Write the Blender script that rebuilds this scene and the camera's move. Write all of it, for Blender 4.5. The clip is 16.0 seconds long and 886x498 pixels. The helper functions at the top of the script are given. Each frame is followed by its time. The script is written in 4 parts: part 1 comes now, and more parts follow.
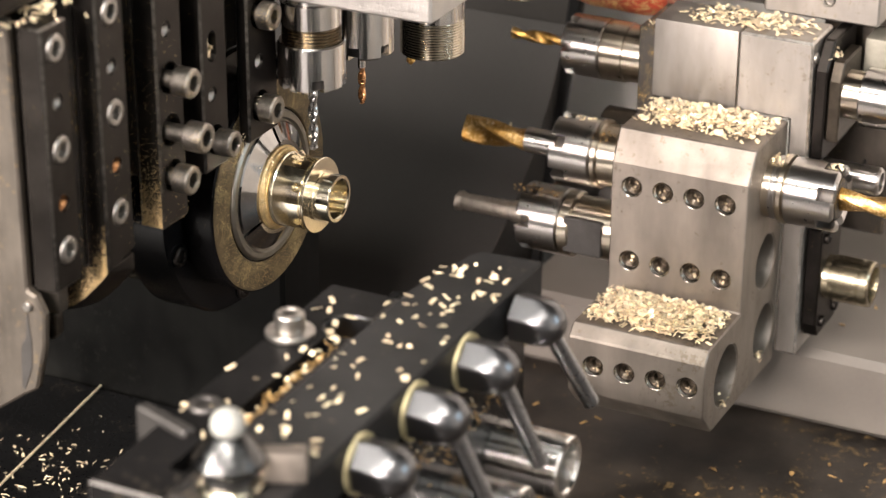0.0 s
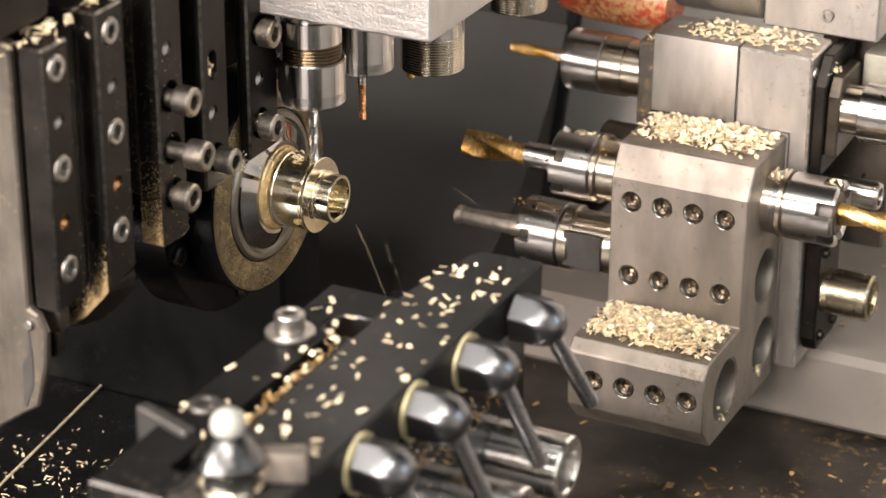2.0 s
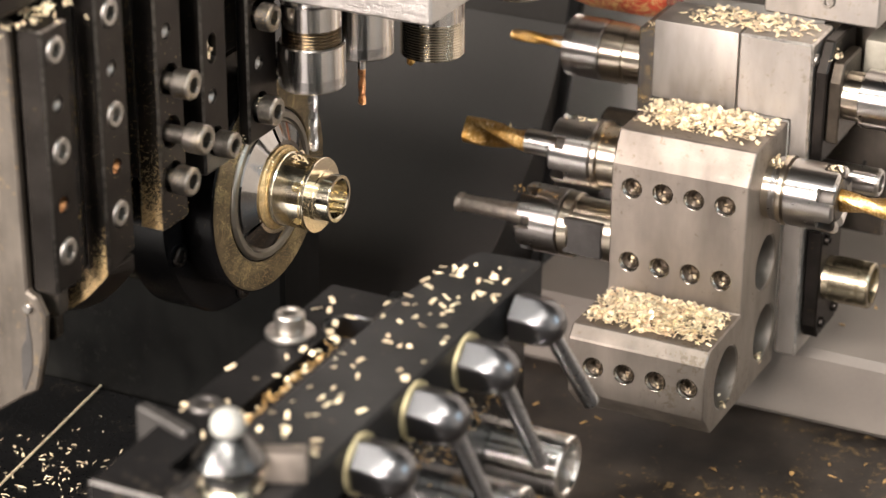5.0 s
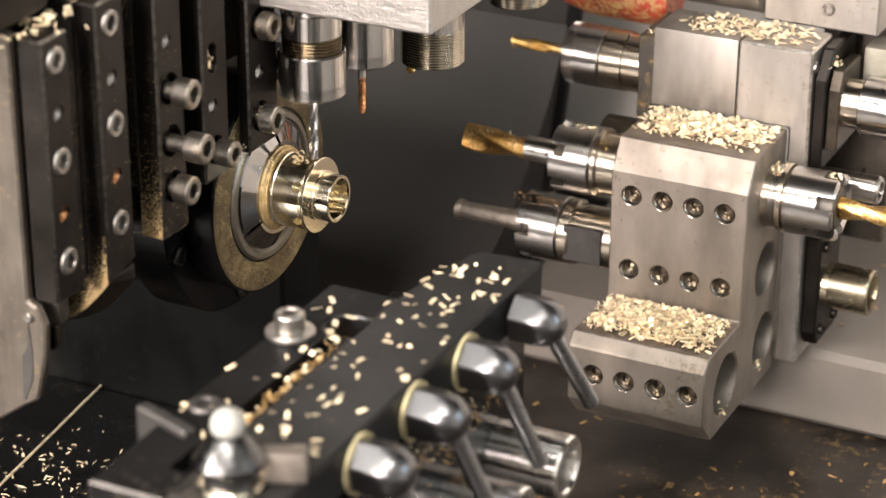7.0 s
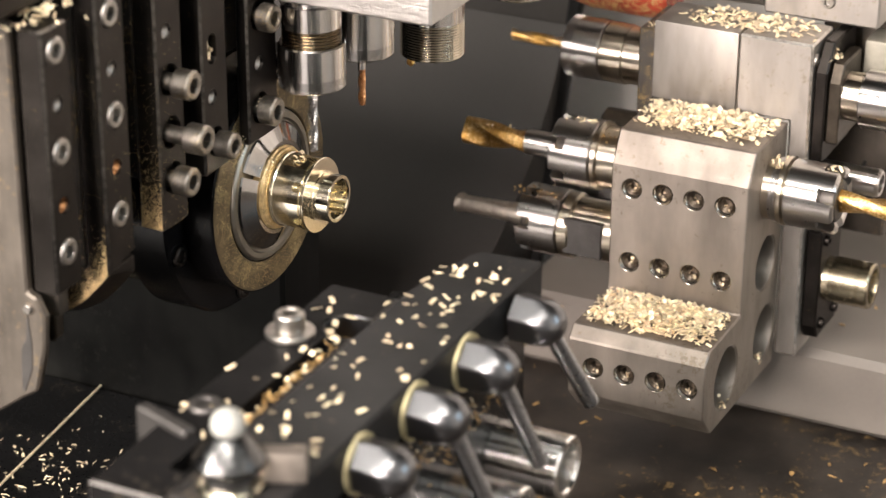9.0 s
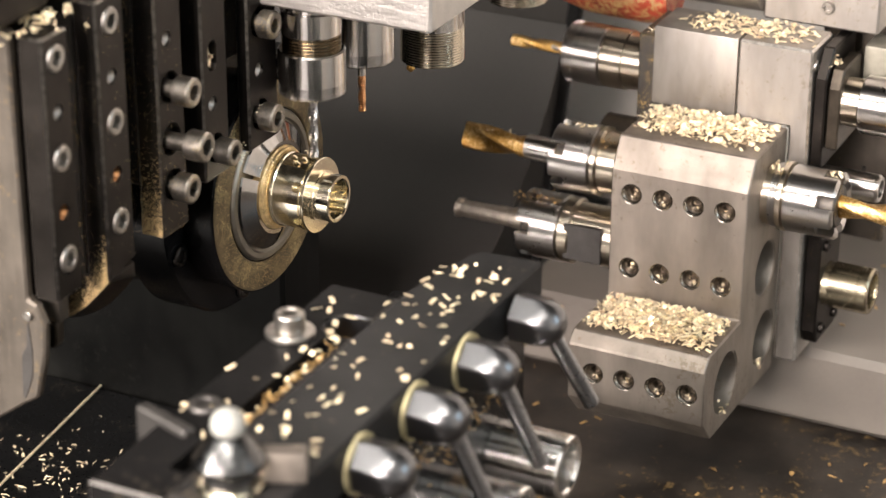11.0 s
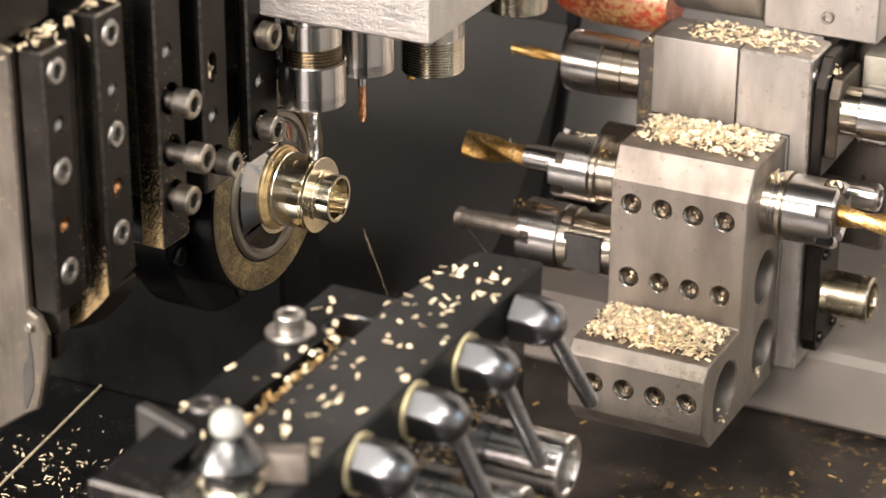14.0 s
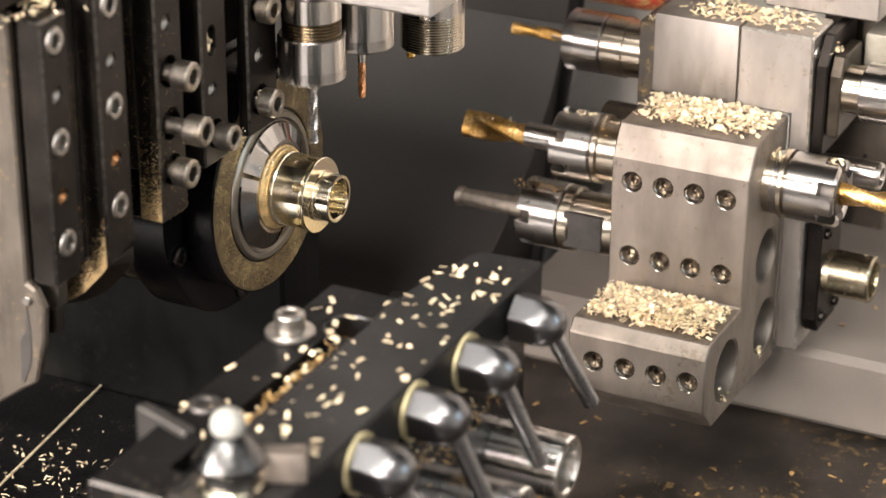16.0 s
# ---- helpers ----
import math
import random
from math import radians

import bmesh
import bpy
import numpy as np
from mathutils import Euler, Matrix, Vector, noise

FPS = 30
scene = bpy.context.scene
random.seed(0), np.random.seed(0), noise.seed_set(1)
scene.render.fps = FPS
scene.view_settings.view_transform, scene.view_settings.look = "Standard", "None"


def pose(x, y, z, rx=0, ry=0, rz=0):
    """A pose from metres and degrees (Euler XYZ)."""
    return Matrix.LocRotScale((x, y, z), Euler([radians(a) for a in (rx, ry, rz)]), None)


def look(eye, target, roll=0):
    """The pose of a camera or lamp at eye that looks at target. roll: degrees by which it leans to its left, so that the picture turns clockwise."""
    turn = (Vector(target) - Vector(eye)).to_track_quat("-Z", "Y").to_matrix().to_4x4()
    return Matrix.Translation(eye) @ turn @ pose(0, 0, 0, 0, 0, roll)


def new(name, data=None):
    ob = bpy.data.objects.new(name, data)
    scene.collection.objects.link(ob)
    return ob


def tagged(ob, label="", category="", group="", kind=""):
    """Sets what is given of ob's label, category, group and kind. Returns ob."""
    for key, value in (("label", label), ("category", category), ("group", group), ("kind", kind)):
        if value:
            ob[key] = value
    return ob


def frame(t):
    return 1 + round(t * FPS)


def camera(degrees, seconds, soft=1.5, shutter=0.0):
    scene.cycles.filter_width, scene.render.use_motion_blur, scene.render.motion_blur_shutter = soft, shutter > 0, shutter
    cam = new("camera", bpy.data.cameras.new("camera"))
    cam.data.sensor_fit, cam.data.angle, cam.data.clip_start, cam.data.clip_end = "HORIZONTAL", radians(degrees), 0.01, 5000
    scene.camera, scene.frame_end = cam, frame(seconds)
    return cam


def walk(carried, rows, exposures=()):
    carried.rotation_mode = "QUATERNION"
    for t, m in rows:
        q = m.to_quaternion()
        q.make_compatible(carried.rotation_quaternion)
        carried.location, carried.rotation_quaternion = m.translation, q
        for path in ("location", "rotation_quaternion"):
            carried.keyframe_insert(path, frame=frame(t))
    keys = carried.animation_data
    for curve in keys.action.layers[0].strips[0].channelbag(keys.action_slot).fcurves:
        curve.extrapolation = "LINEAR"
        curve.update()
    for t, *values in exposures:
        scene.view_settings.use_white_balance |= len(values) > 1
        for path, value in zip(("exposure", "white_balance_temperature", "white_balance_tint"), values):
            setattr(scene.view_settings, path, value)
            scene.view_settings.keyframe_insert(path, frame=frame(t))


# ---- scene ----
# ---- camera: a tripod shot into a lathe's working space ----
EYE = Vector((0.35621, -0.64403, 0.32484))
AIM = EYE + Vector((-0.40070, 0.81282, -0.42277))
cam = camera(20.62, 16.0, soft=1.3, shutter=0.9)
walk(cam, [(0.0, look(EYE, AIM, 0.276)), (16.0, look(EYE, AIM, 0.276))], exposures=[(0.0, 0.0), (16.0, 0.0)])
cam.data.dof.use_dof = True
cam.data.dof.focus_distance = 0.83
cam.data.dof.aperture_fstop = 15.0

# ---- light: the hall around the machine, its lamp, the machine's work lamp and an added panel ----
world = bpy.data.worlds.new("hall")
world.use_nodes = True
world.node_tree.nodes["Background"].inputs[0].default_value = (0.95, 0.93, 0.88, 1)
world.node_tree.nodes["Background"].inputs[1].default_value = 0.95
scene.world = world


def area_lamp(name, eye, target, sx, sy, watts, colour):
    data = bpy.data.lights.new(name, "AREA")
    data.shape, data.size, data.size_y, data.energy, data.color = "RECTANGLE", sx, sy, watts, colour
    ob = new(name, data)
    ob.matrix_world = look(eye, target)
    return ob


area_lamp("hall_lamp", (0.00, -1.45, 0.56), (0.06, 0.10, -0.03), 0.60, 0.66, 71.0, (1.0, 0.875, 0.822))
area_lamp("work_lamp", (-0.62, -1.10, 0.48), (0.03, 0.05, 0.0), 0.30, 0.60, 40.0, (1.0, 0.92, 0.84))
# Added panel without a known source: highlight bands on brass, brighter sleeves and chamfers.
area_lamp("added_highlight_panel", (0.10, -0.95, 1.25), (0.0, 0.05, 0.0), 1.2, 0.20, 27.0, (1.0, 0.93, 0.85))
area_lamp("window_light", (1.5, 0.0, 0.50), (0.06, -0.03, -0.02), 0.34, 0.44, 5.0, (0.60, 0.82, 1.0))


# ---- materials ----
def ramp(nt, fac, a, b, lo, hi):
    n = nt.nodes.new("ShaderNodeValToRGB")
    n.color_ramp.elements[0].position, n.color_ramp.elements[1].position = lo, hi
    n.color_ramp.elements[0].color, n.color_ramp.elements[1].color = a, b
    nt.links.new(fac, n.inputs[0])
    return n.outputs[0]


def noise_tex(nt, scale, detail=3.0, stretch=(1, 1, 1), rough=0.55):
    co, mp, n = nt.nodes.new("ShaderNodeTexCoord"), nt.nodes.new("ShaderNodeMapping"), nt.nodes.new("ShaderNodeTexNoise")
    mp.inputs["Scale"].default_value = stretch
    n.inputs["Scale"].default_value, n.inputs["Detail"].default_value, n.inputs["Roughness"].default_value = scale, detail, rough
    nt.links.new(co.outputs["Object"], mp.inputs[0])
    nt.links.new(mp.outputs[0], n.inputs["Vector"])
    return n.outputs["Fac"]


def surface(name, base, metal, rough, vary=0.25, scale=90.0, grain=900.0, bump=0.15, stretch=(1, 1, 1), dust=None, dust_scale=700.0, dust_at=0.6, rough_vary=0.12, depth=0.0001, island=0.0, spec=0.5, turned="", swirl=0.0, aniso=0.92):
    """A procedural surface: large blotches, fine grain in gloss and relief, and, if wanted, a film of fine dust in specks."""
    m = bpy.data.materials.new(name)
    m.use_nodes = True
    nt = m.node_tree
    p = nt.nodes["Principled BSDF"]
    p.inputs["Metallic"].default_value = metal
    p.inputs["Specular IOR Level"].default_value = spec
    if turned:
        tg = nt.nodes.new("ShaderNodeTangent")
        tg.direction_type, tg.axis = "RADIAL", turned
        p.inputs["Anisotropic"].default_value, p.inputs["Anisotropic Rotation"].default_value = aniso, 0.25
        nt.links.new(tg.outputs[0], p.inputs["Tangent"])
    big, fine = noise_tex(nt, scale, 4.0, (1, 1, 0.3) if swirl else (1, 1, 1)), noise_tex(nt, grain, 3.0, stretch)
    lo, hi = [c * (1 - vary) for c in base], [min(1, c * (1 + vary)) for c in base]
    col = ramp(nt, big, (*lo, 1), (*hi, 1), 0.3, 0.7)
    if island:
        geo = nt.nodes.new("ShaderNodeNewGeometry")
        tint = nt.nodes.new("ShaderNodeHueSaturation")
        mp = nt.nodes.new("ShaderNodeMapRange")
        mp.inputs["To Min"].default_value, mp.inputs["To Max"].default_value = 1 - island, 1 + island
        nt.links.new(geo.outputs["Random Per Island"], mp.inputs["Value"])
        nt.links.new(mp.outputs[0], tint.inputs["Value"])
        nt.links.new(col, tint.inputs["Color"])
        col = tint.outputs[0]
    mix = nt.nodes.new("ShaderNodeMix")
    mix.data_type, mix.blend_type = "RGBA", "MULTIPLY"
    mix.inputs["Factor"].default_value = 0.6 * vary
    nt.links.new(col, mix.inputs["A"])
    nt.links.new(ramp(nt, fine, (0.25, 0.25, 0.25, 1), (1, 1, 1, 1), 0.35, 0.65), mix.inputs["B"])
    col = mix.outputs["Result"]
    rg = nt.nodes.new("ShaderNodeMapRange")
    rg.inputs["To Min"].default_value, rg.inputs["To Max"].default_value = max(0.03, rough - rough_vary), min(1, rough + rough_vary)
    nt.links.new(fine, rg.inputs["Value"])
    rough_out = rg.outputs[0]
    if dust:
        specks, patches = noise_tex(nt, dust_scale, 6.0, rough=0.75), noise_tex(nt, dust_scale / 14, 2.0)
        add = nt.nodes.new("ShaderNodeMath")
        add.operation = "MULTIPLY_ADD"
        nt.links.new(patches, add.inputs[0])
        add.inputs[1].default_value = 0.45
        nt.links.new(specks, add.inputs[2])
        at = ramp(nt, add.outputs[0], (0, 0, 0, 1), (1, 1, 1, 1), dust_at + 0.18, dust_at + 0.26)
        dm = nt.nodes.new("ShaderNodeMix")
        dm.data_type = "RGBA"
        nt.links.new(at, dm.inputs["Factor"])
        nt.links.new(col, dm.inputs["A"])
        dm.inputs["B"].default_value = (*dust, 1)
        col = dm.outputs["Result"]
    nt.links.new(col, p.inputs["Base Color"])
    nt.links.new(rough_out, p.inputs["Roughness"])
    if bump:
        b = nt.nodes.new("ShaderNodeBump")
        b.inputs["Strength"].default_value, b.inputs["Distance"].default_value = bump, depth
        if swirl:
            wave, co = nt.nodes.new("ShaderNodeTexWave"), nt.nodes.new("ShaderNodeTexCoord")
            wave.wave_type, wave.rings_direction = "RINGS", "SPHERICAL"
            wave.inputs["Scale"].default_value, wave.inputs["Distortion"].default_value = swirl, 12.0
            wave.inputs["Detail"].default_value, wave.inputs["Detail Scale"].default_value = 3.0, 1.5
            nt.links.new(co.outputs["Object"], wave.inputs["Vector"])
            mx = nt.nodes.new("ShaderNodeMix")
            mx.inputs["Factor"].default_value = 0.20
            nt.links.new(fine, mx.inputs["A"])
            nt.links.new(wave.outputs["Fac"], mx.inputs["B"])
            nt.links.new(mx.outputs["Result"], b.inputs["Height"])
        else:
            nt.links.new(fine, b.inputs["Height"])
        nt.links.new(b.outputs[0], p.inputs["Normal"])
    return m


BLACK = surface("black_oxide_steel", (0.034, 0.030, 0.027), 1.0, 0.44, 0.35, 60, 1500, 0.2, dust=(0.42, 0.29, 0.11), dust_scale=1300, dust_at=0.74)
BLACK_DUSTY = surface("black_steel_with_brass_dust", (0.05, 0.045, 0.04), 0.6, 0.45, 0.35, 60, 1500, 0.2, dust=(0.42, 0.29, 0.11), dust_scale=2600, dust_at=0.63)
BLACK_SPECKED = surface("black_steel_sparsely_specked", (0.022, 0.020, 0.018), 0.8, 0.5, 0.35, 60, 1500, 0.2, dust=(0.42, 0.29, 0.11), dust_scale=1500, dust_at=0.67, spec=0.2)
SPINDLE_BLACK = surface("black_spindle_steel", (0.009, 0.0085, 0.009), 0.5, 0.22, 0.4, 50, 1200, 0.06, dust=(0.3, 0.22, 0.1), dust_scale=1400, dust_at=0.76, spec=0.35)
DUSTED = surface("flange_with_brass_dust", (0.115, 0.085, 0.046), 0.6, 0.5, 0.45, 110, 1800, 0.4, dust=(0.46, 0.36, 0.18), dust_scale=2200, dust_at=0.585)
BOLT = surface("bolt_steel", (0.34, 0.32, 0.295), 1.0, 0.38, 0.30, 200, 1600, 0.3)
BOLT_DUSTY = surface("dusty_bolt_steel", (0.31, 0.285, 0.25), 1.0, 0.36, 0.40, 260, 1600, 0.5, dust=(0.58, 0.46, 0.27), dust_scale=1900, dust_at=0.62)
SOCKET = surface("socket_dark", (0.02, 0.018, 0.016), 0.4, 0.55, 0.3, 200, 1600, 0.1)
CHROME = surface("turned_steel", (0.47, 0.45, 0.43), 1.0, 0.28, 0.04, 120, 300, 0, rough_vary=0.02, turned="X")
JAW = surface("polished_jaw_steel", (0.35, 0.34, 0.33), 1.0, 0.10, 0.08, 120, 900, 0.04, rough_vary=0.03)
NOSE = surface("ground_nose_steel", (0.27, 0.25, 0.215), 1.0, 0.42, 0.12, 140, 900, 0.1, rough_vary=0.06)
ROOT = surface("brass_dust_at_the_collet", (0.62, 0.46, 0.23), 0.7, 0.42, 0.35, 260, 1500, 0.5, dust=(0.85, 0.70, 0.42), dust_scale=1700, dust_at=0.60)
CHROME_Z = surface("turned_spindle_steel", (0.62, 0.60, 0.58), 1.0, 0.17, 0.04, 120, 300, 0, rough_vary=0.02, turned="Z")
WALL_BACK = surface("dark_grey_back_sheet", (0.037, 0.034, 0.0315), 0.0, 0.50, 0.14, 9, 500, 0.1, spec=0.15)
STEEL_WARM = surface("oily_steel", (0.55, 0.49, 0.40), 1.0, 0.29, 0.2, 90, 300, 0, turned="X", rough_vary=0.04)
OLIVE = surface("oil_yellowed_steel", (0.36, 0.315, 0.225), 1.0, 0.26, 0.10, 160, 900, 0.04, rough_vary=0.04)
STEEL_WARM_Z = surface("oily_threaded_steel", (0.52, 0.47, 0.38), 1.0, 0.24, 0.2, 90, 300, 0, turned="Z", rough_vary=0.04)
OILED = surface("oil_browned_steel", (0.20, 0.155, 0.10), 1.0, 0.22, 0.4, 160, 500, 0, turned="Z", rough_vary=0.05)
GOLD_DUST = surface("gold_brass_dust", (0.62, 0.46, 0.245), 0.5, 0.45, 0.2, 300, 1500, 0.2, island=0.45)
WHITE_CAP = surface("white_plastic_cap", (0.25, 0.25, 0.23), 0.0, 0.35, 0.06, 200, 900, 0.1)
KNOB = surface("polished_knob_steel", (0.10, 0.10, 0.10), 1.0, 0.24, 0.06, 160, 900, 0.1)
LEVER = surface("smooth_lever_steel", (0.24, 0.245, 0.255), 1.0, 0.30, 0.08, 150, 900, 0.06)
PLATE_WORN = surface("worn_black_plate", (0.013, 0.0127, 0.0127), 0.0, 0.40, 0.3, 40, 900, 0.10, (0.1, 1, 1), spec=0.07, dust=(0.05, 0.042, 0.032), dust_scale=350, dust_at=0.66)
MILLED = surface("milled_steel", (0.272, 0.240, 0.208), 1.0, 0.58, 0.27, 70, 420, 0.7, (0.35, 1, 0.5), rough_vary=0.2, swirl=300, dust=(0.195, 0.165, 0.130), dust_scale=330, dust_at=0.645)
GROUND = surface("ground_steel", (0.350, 0.325, 0.296), 1.0, 0.56, 0.22, 75, 480, 0.6, (1, 1, 0.3), rough_vary=0.2, swirl=300, dust=(0.27, 0.24, 0.20), dust_scale=330, dust_at=0.66)
ALU = surface("scratched_aluminium", (0.44, 0.42, 0.395), 1.0, 0.50, 0.10, 160, 480, 0.8, (0.25, 1, 1.6), rough_vary=0.16, depth=0.0003, swirl=420)
BRASS = surface("turned_brass", (1.0, 0.905, 0.72), 1.0, 0.14, 0.03, 150, 400, 0, rough_vary=0.02, turned="X", aniso=0.9)
CHIP = surface("brass_chips", (1.0, 0.745, 0.51), 0.40, 0.34, 0.22, 300, 1500, 0.2, island=0.42)
GOLD = surface("nitride_coated_carbide", (0.50, 0.29, 0.08), 1.0, 0.40, 0.35, 260, 1700, 0.35, dust=(0.78, 0.55, 0.26), dust_scale=800, dust_at=0.56)
COPPER = surface("copper_coated_drill", (0.55, 0.27, 0.12), 1.0, 0.28, 0.25, 300, 1700, 0.2)
HSS = surface("bright_drill_steel", (0.26, 0.255, 0.245), 1.0, 0.28, 0.15, 300, 1700, 0.1)
CARBIDE = surface("grey_carbide", (0.45, 0.40, 0.34), 0.9, 0.35, 0.25, 300, 1700, 0.2)
PLATE = surface("black_ground_plate", (0.0065, 0.0062, 0.0062), 0.0, 0.42, 0.3, 40, 900, 0.10, (0.1, 1, 1), spec=0.04, dust=(0.035, 0.03, 0.024), dust_scale=350, dust_at=0.67)
HUB = surface("worn_forged_nut", (0.135, 0.135, 0.14), 1.0, 0.30, 0.12, 70, 1500, 0.0, rough_vary=0.05)
TUBE = surface("bright_bored_steel", (0.84, 0.82, 0.79), 1.0, 0.20, 0.05, 120, 300, 0, rough_vary=0.02, turned="X")
EDGE = surface("worn_lit_edge", (0.145, 0.133, 0.12), 1.0, 0.36, 0.55, 500, 1400, 0.2, rough_vary=0.1)
FLOOR_CHIP = surface("oily_brown_chips", (0.42, 0.27, 0.11), 0.5, 0.45, 0.3, 300, 1500, 0.2, island=0.5)
LIP = surface("bright_countersink", (0.28, 0.26, 0.23), 1.0, 0.24, 0.15, 400, 900, 0.1, rough_vary=0.08)
BARE = surface("rubbed_lit_edge", (0.62, 0.59, 0.55), 1.0, 0.33, 0.35, 400, 900, 0.2)
GRUB = surface("brass_clogged_socket_screw", (0.17, 0.14, 0.11), 0.9, 0.32, 0.5, 700, 1800, 0.5, dust=(0.70, 0.50, 0.27), dust_scale=900, dust_at=0.70)
STEP_BODY = surface("stained_pale_steel", (0.30, 0.285, 0.235), 0.6, 0.5, 0.25, 60, 500, 0.3)
RED = surface("oily_red_paint", (0.42, 0.06, 0.03), 0.1, 0.35, 0.5, 120, 900, 0.3, dust=(0.5, 0.33, 0.14), dust_scale=500, dust_at=0.56)
YELLOW = surface("yellowed_washer", (0.50, 0.45, 0.27), 0.7, 0.45, 0.25, 200, 900, 0.15)
TRAY = surface("black_tray_enamel", (0.004, 0.004, 0.0042), 0.0, 0.30, 0.4, 30, 600, 0.1, spec=0.25, dust=(0.16, 0.13, 0.09), dust_scale=1100, dust_at=0.70)
WALL_DARK = surface("dark_painted_sheet", (0.0046, 0.0046, 0.0042), 0.0, 0.42, 0.9, 22, 140, 0.45, (1, 1, 0.07), spec=0.07, dust=(0.0075, 0.0072, 0.0066), dust_scale=420, dust_at=0.66)
WALL_LIGHT = surface("light_painted_sheet", (0.58, 0.55, 0.51), 0.0, 0.45, 0.12, 14, 500, 0.1)
WALL_BEIGE = surface("beige_painted_casting", (0.175, 0.155, 0.135), 0.0, 0.5, 0.12, 20, 600, 0.2)
FLOOR_OILY = surface("oily_floor_sheet", (0.023, 0.0183, 0.0145), 0.0, 0.42, 0.7, 45, 500, 0.2, spec=0.4, dust=(0.13, 0.085, 0.036), dust_scale=170, dust_at=0.645)
DARK_STEEL = surface("dark_grey_steel", (0.085, 0.08, 0.076), 0.9, 0.5, 0.25, 60, 900, 0.2)
HALL_FLOOR = surface("worn_concrete", (0.24, 0.23, 0.215), 0.0, 0.7, 0.2, 3, 60, 0.1)
HALL = surface("hall_paint", (0.55, 0.55, 0.54), 0.0, 0.8, 0.1, 2, 60, 0.1)
MESH_GREY = surface("grey_plate_steel", (0.105, 0.091, 0.076), 0.8, 0.52, 0.35, 45, 500, 0.4, (1, 1, 0.12), dust=(0.17, 0.13, 0.08), dust_scale=420, dust_at=0.64)


OILY_STEEL = surface("oil_stained_steel", (0.055, 0.045, 0.034), 0.8, 0.42, 0.4, 90, 600, 0.3)


# ---- mesh helpers (millimetres in, metres out) ----
MM = 0.001
ORG = {}


def thing(name, at, label, category, group="", kind=""):
    ob = new(name)
    ob.empty_display_size = 0.01
    ob.location = Vector(at) * MM
    ORG[ob.name] = Vector(at) * MM
    return tagged(ob, label, category, group, kind)


def link(name, bm, mat, smooth=True):
    me = bpy.data.meshes.new(name)
    bm.normal_update()
    bm.to_mesh(me)
    bm.free()
    me.materials.append(mat)
    if smooth:
        me.shade_smooth()
        me.set_sharp_from_angle(angle=radians(22))
    return new(name, me)


def part(name, bm, material, parent, label="", pivot=None):
    """One mesh under a thing or a part; bm is in world millimetres."""
    at = Vector(pivot) * MM if pivot else ORG[parent.name].copy()
    bm.transform(Matrix.Translation(-at) @ Matrix.Scale(MM, 4))
    ob = link(name, bm, material)
    ob.parent = parent
    ob.location = at - ORG[parent.name]
    ORG[ob.name] = at
    return tagged(ob, label)


def solo(name, bm, material, at, label, category, group="", kind=""):
    at = Vector(at) * MM
    bm.transform(Matrix.Translation(-at) @ Matrix.Scale(MM, 4))
    ob = link(name, bm, material)
    ob.location = at
    ORG[ob.name] = at
    return tagged(ob, label, category, group, kind)


def lit_worn_edges(ob, bare=None):
    """Gives the narrow bevels that stand between two main directions a bare, rubbed steel, with edge highlights painted
    in its paler colour.
    """
    ob.data.materials.append(bare or EDGE)
    for f in ob.data.polygons:
        if sorted(abs(c) for c in f.normal)[1] > 0.3:
            f.material_index = 1
    return ob


def bevelled(bm, w, angle=40, seg=1):
    if w:
        edges = [e for e in bm.edges if len(e.link_faces) == 2 and e.calc_face_angle(0) > radians(angle)]
        bmesh.ops.bevel(bm, geom=edges, offset=w, segments=seg, affect="EDGES", profile=0.6)
    return bm


def box(x0, x1, y0, y1, z0, z1, bevel=0.4, seg=1):
    bm = bmesh.new()
    bmesh.ops.create_cube(bm, size=1)
    bm.transform(Matrix.Translation(((x0 + x1) / 2, (y0 + y1) / 2, (z0 + z1) / 2)) @ Matrix.Diagonal((x1 - x0, y1 - y0, z1 - z0, 1)))
    return bevelled(bm, bevel, seg=seg)


def prism(poly, axis, a, b, bevel=0.4):
    """A closed outline in the two other axes (in x, y, z order), from a to b along axis."""
    bm = bmesh.new()
    def at(u, v, w):
        return {"x": (w, u, v), "y": (u, w, v), "z": (u, v, w)}[axis]
    lo, hi = [bm.verts.new(at(u, v, a)) for u, v in poly], [bm.verts.new(at(u, v, b)) for u, v in poly]
    bm.faces.new(lo), bm.faces.new(hi)
    for i in range(len(poly)):
        j = (i + 1) % len(poly)
        bm.faces.new((lo[i], lo[j], hi[j], hi[i]))
    bmesh.ops.recalc_face_normals(bm, faces=bm.faces)
    return bevelled(bm, bevel)


TURN = {"x": Matrix(((0, 0, 1, 0), (1, 0, 0, 0), (0, 1, 0, 0), (0, 0, 0, 1))), "y": Matrix(((0, 1, 0, 0), (0, 0, 1, 0), (1, 0, 0, 0), (0, 0, 0, 1))), "z": Matrix.Identity(4)}


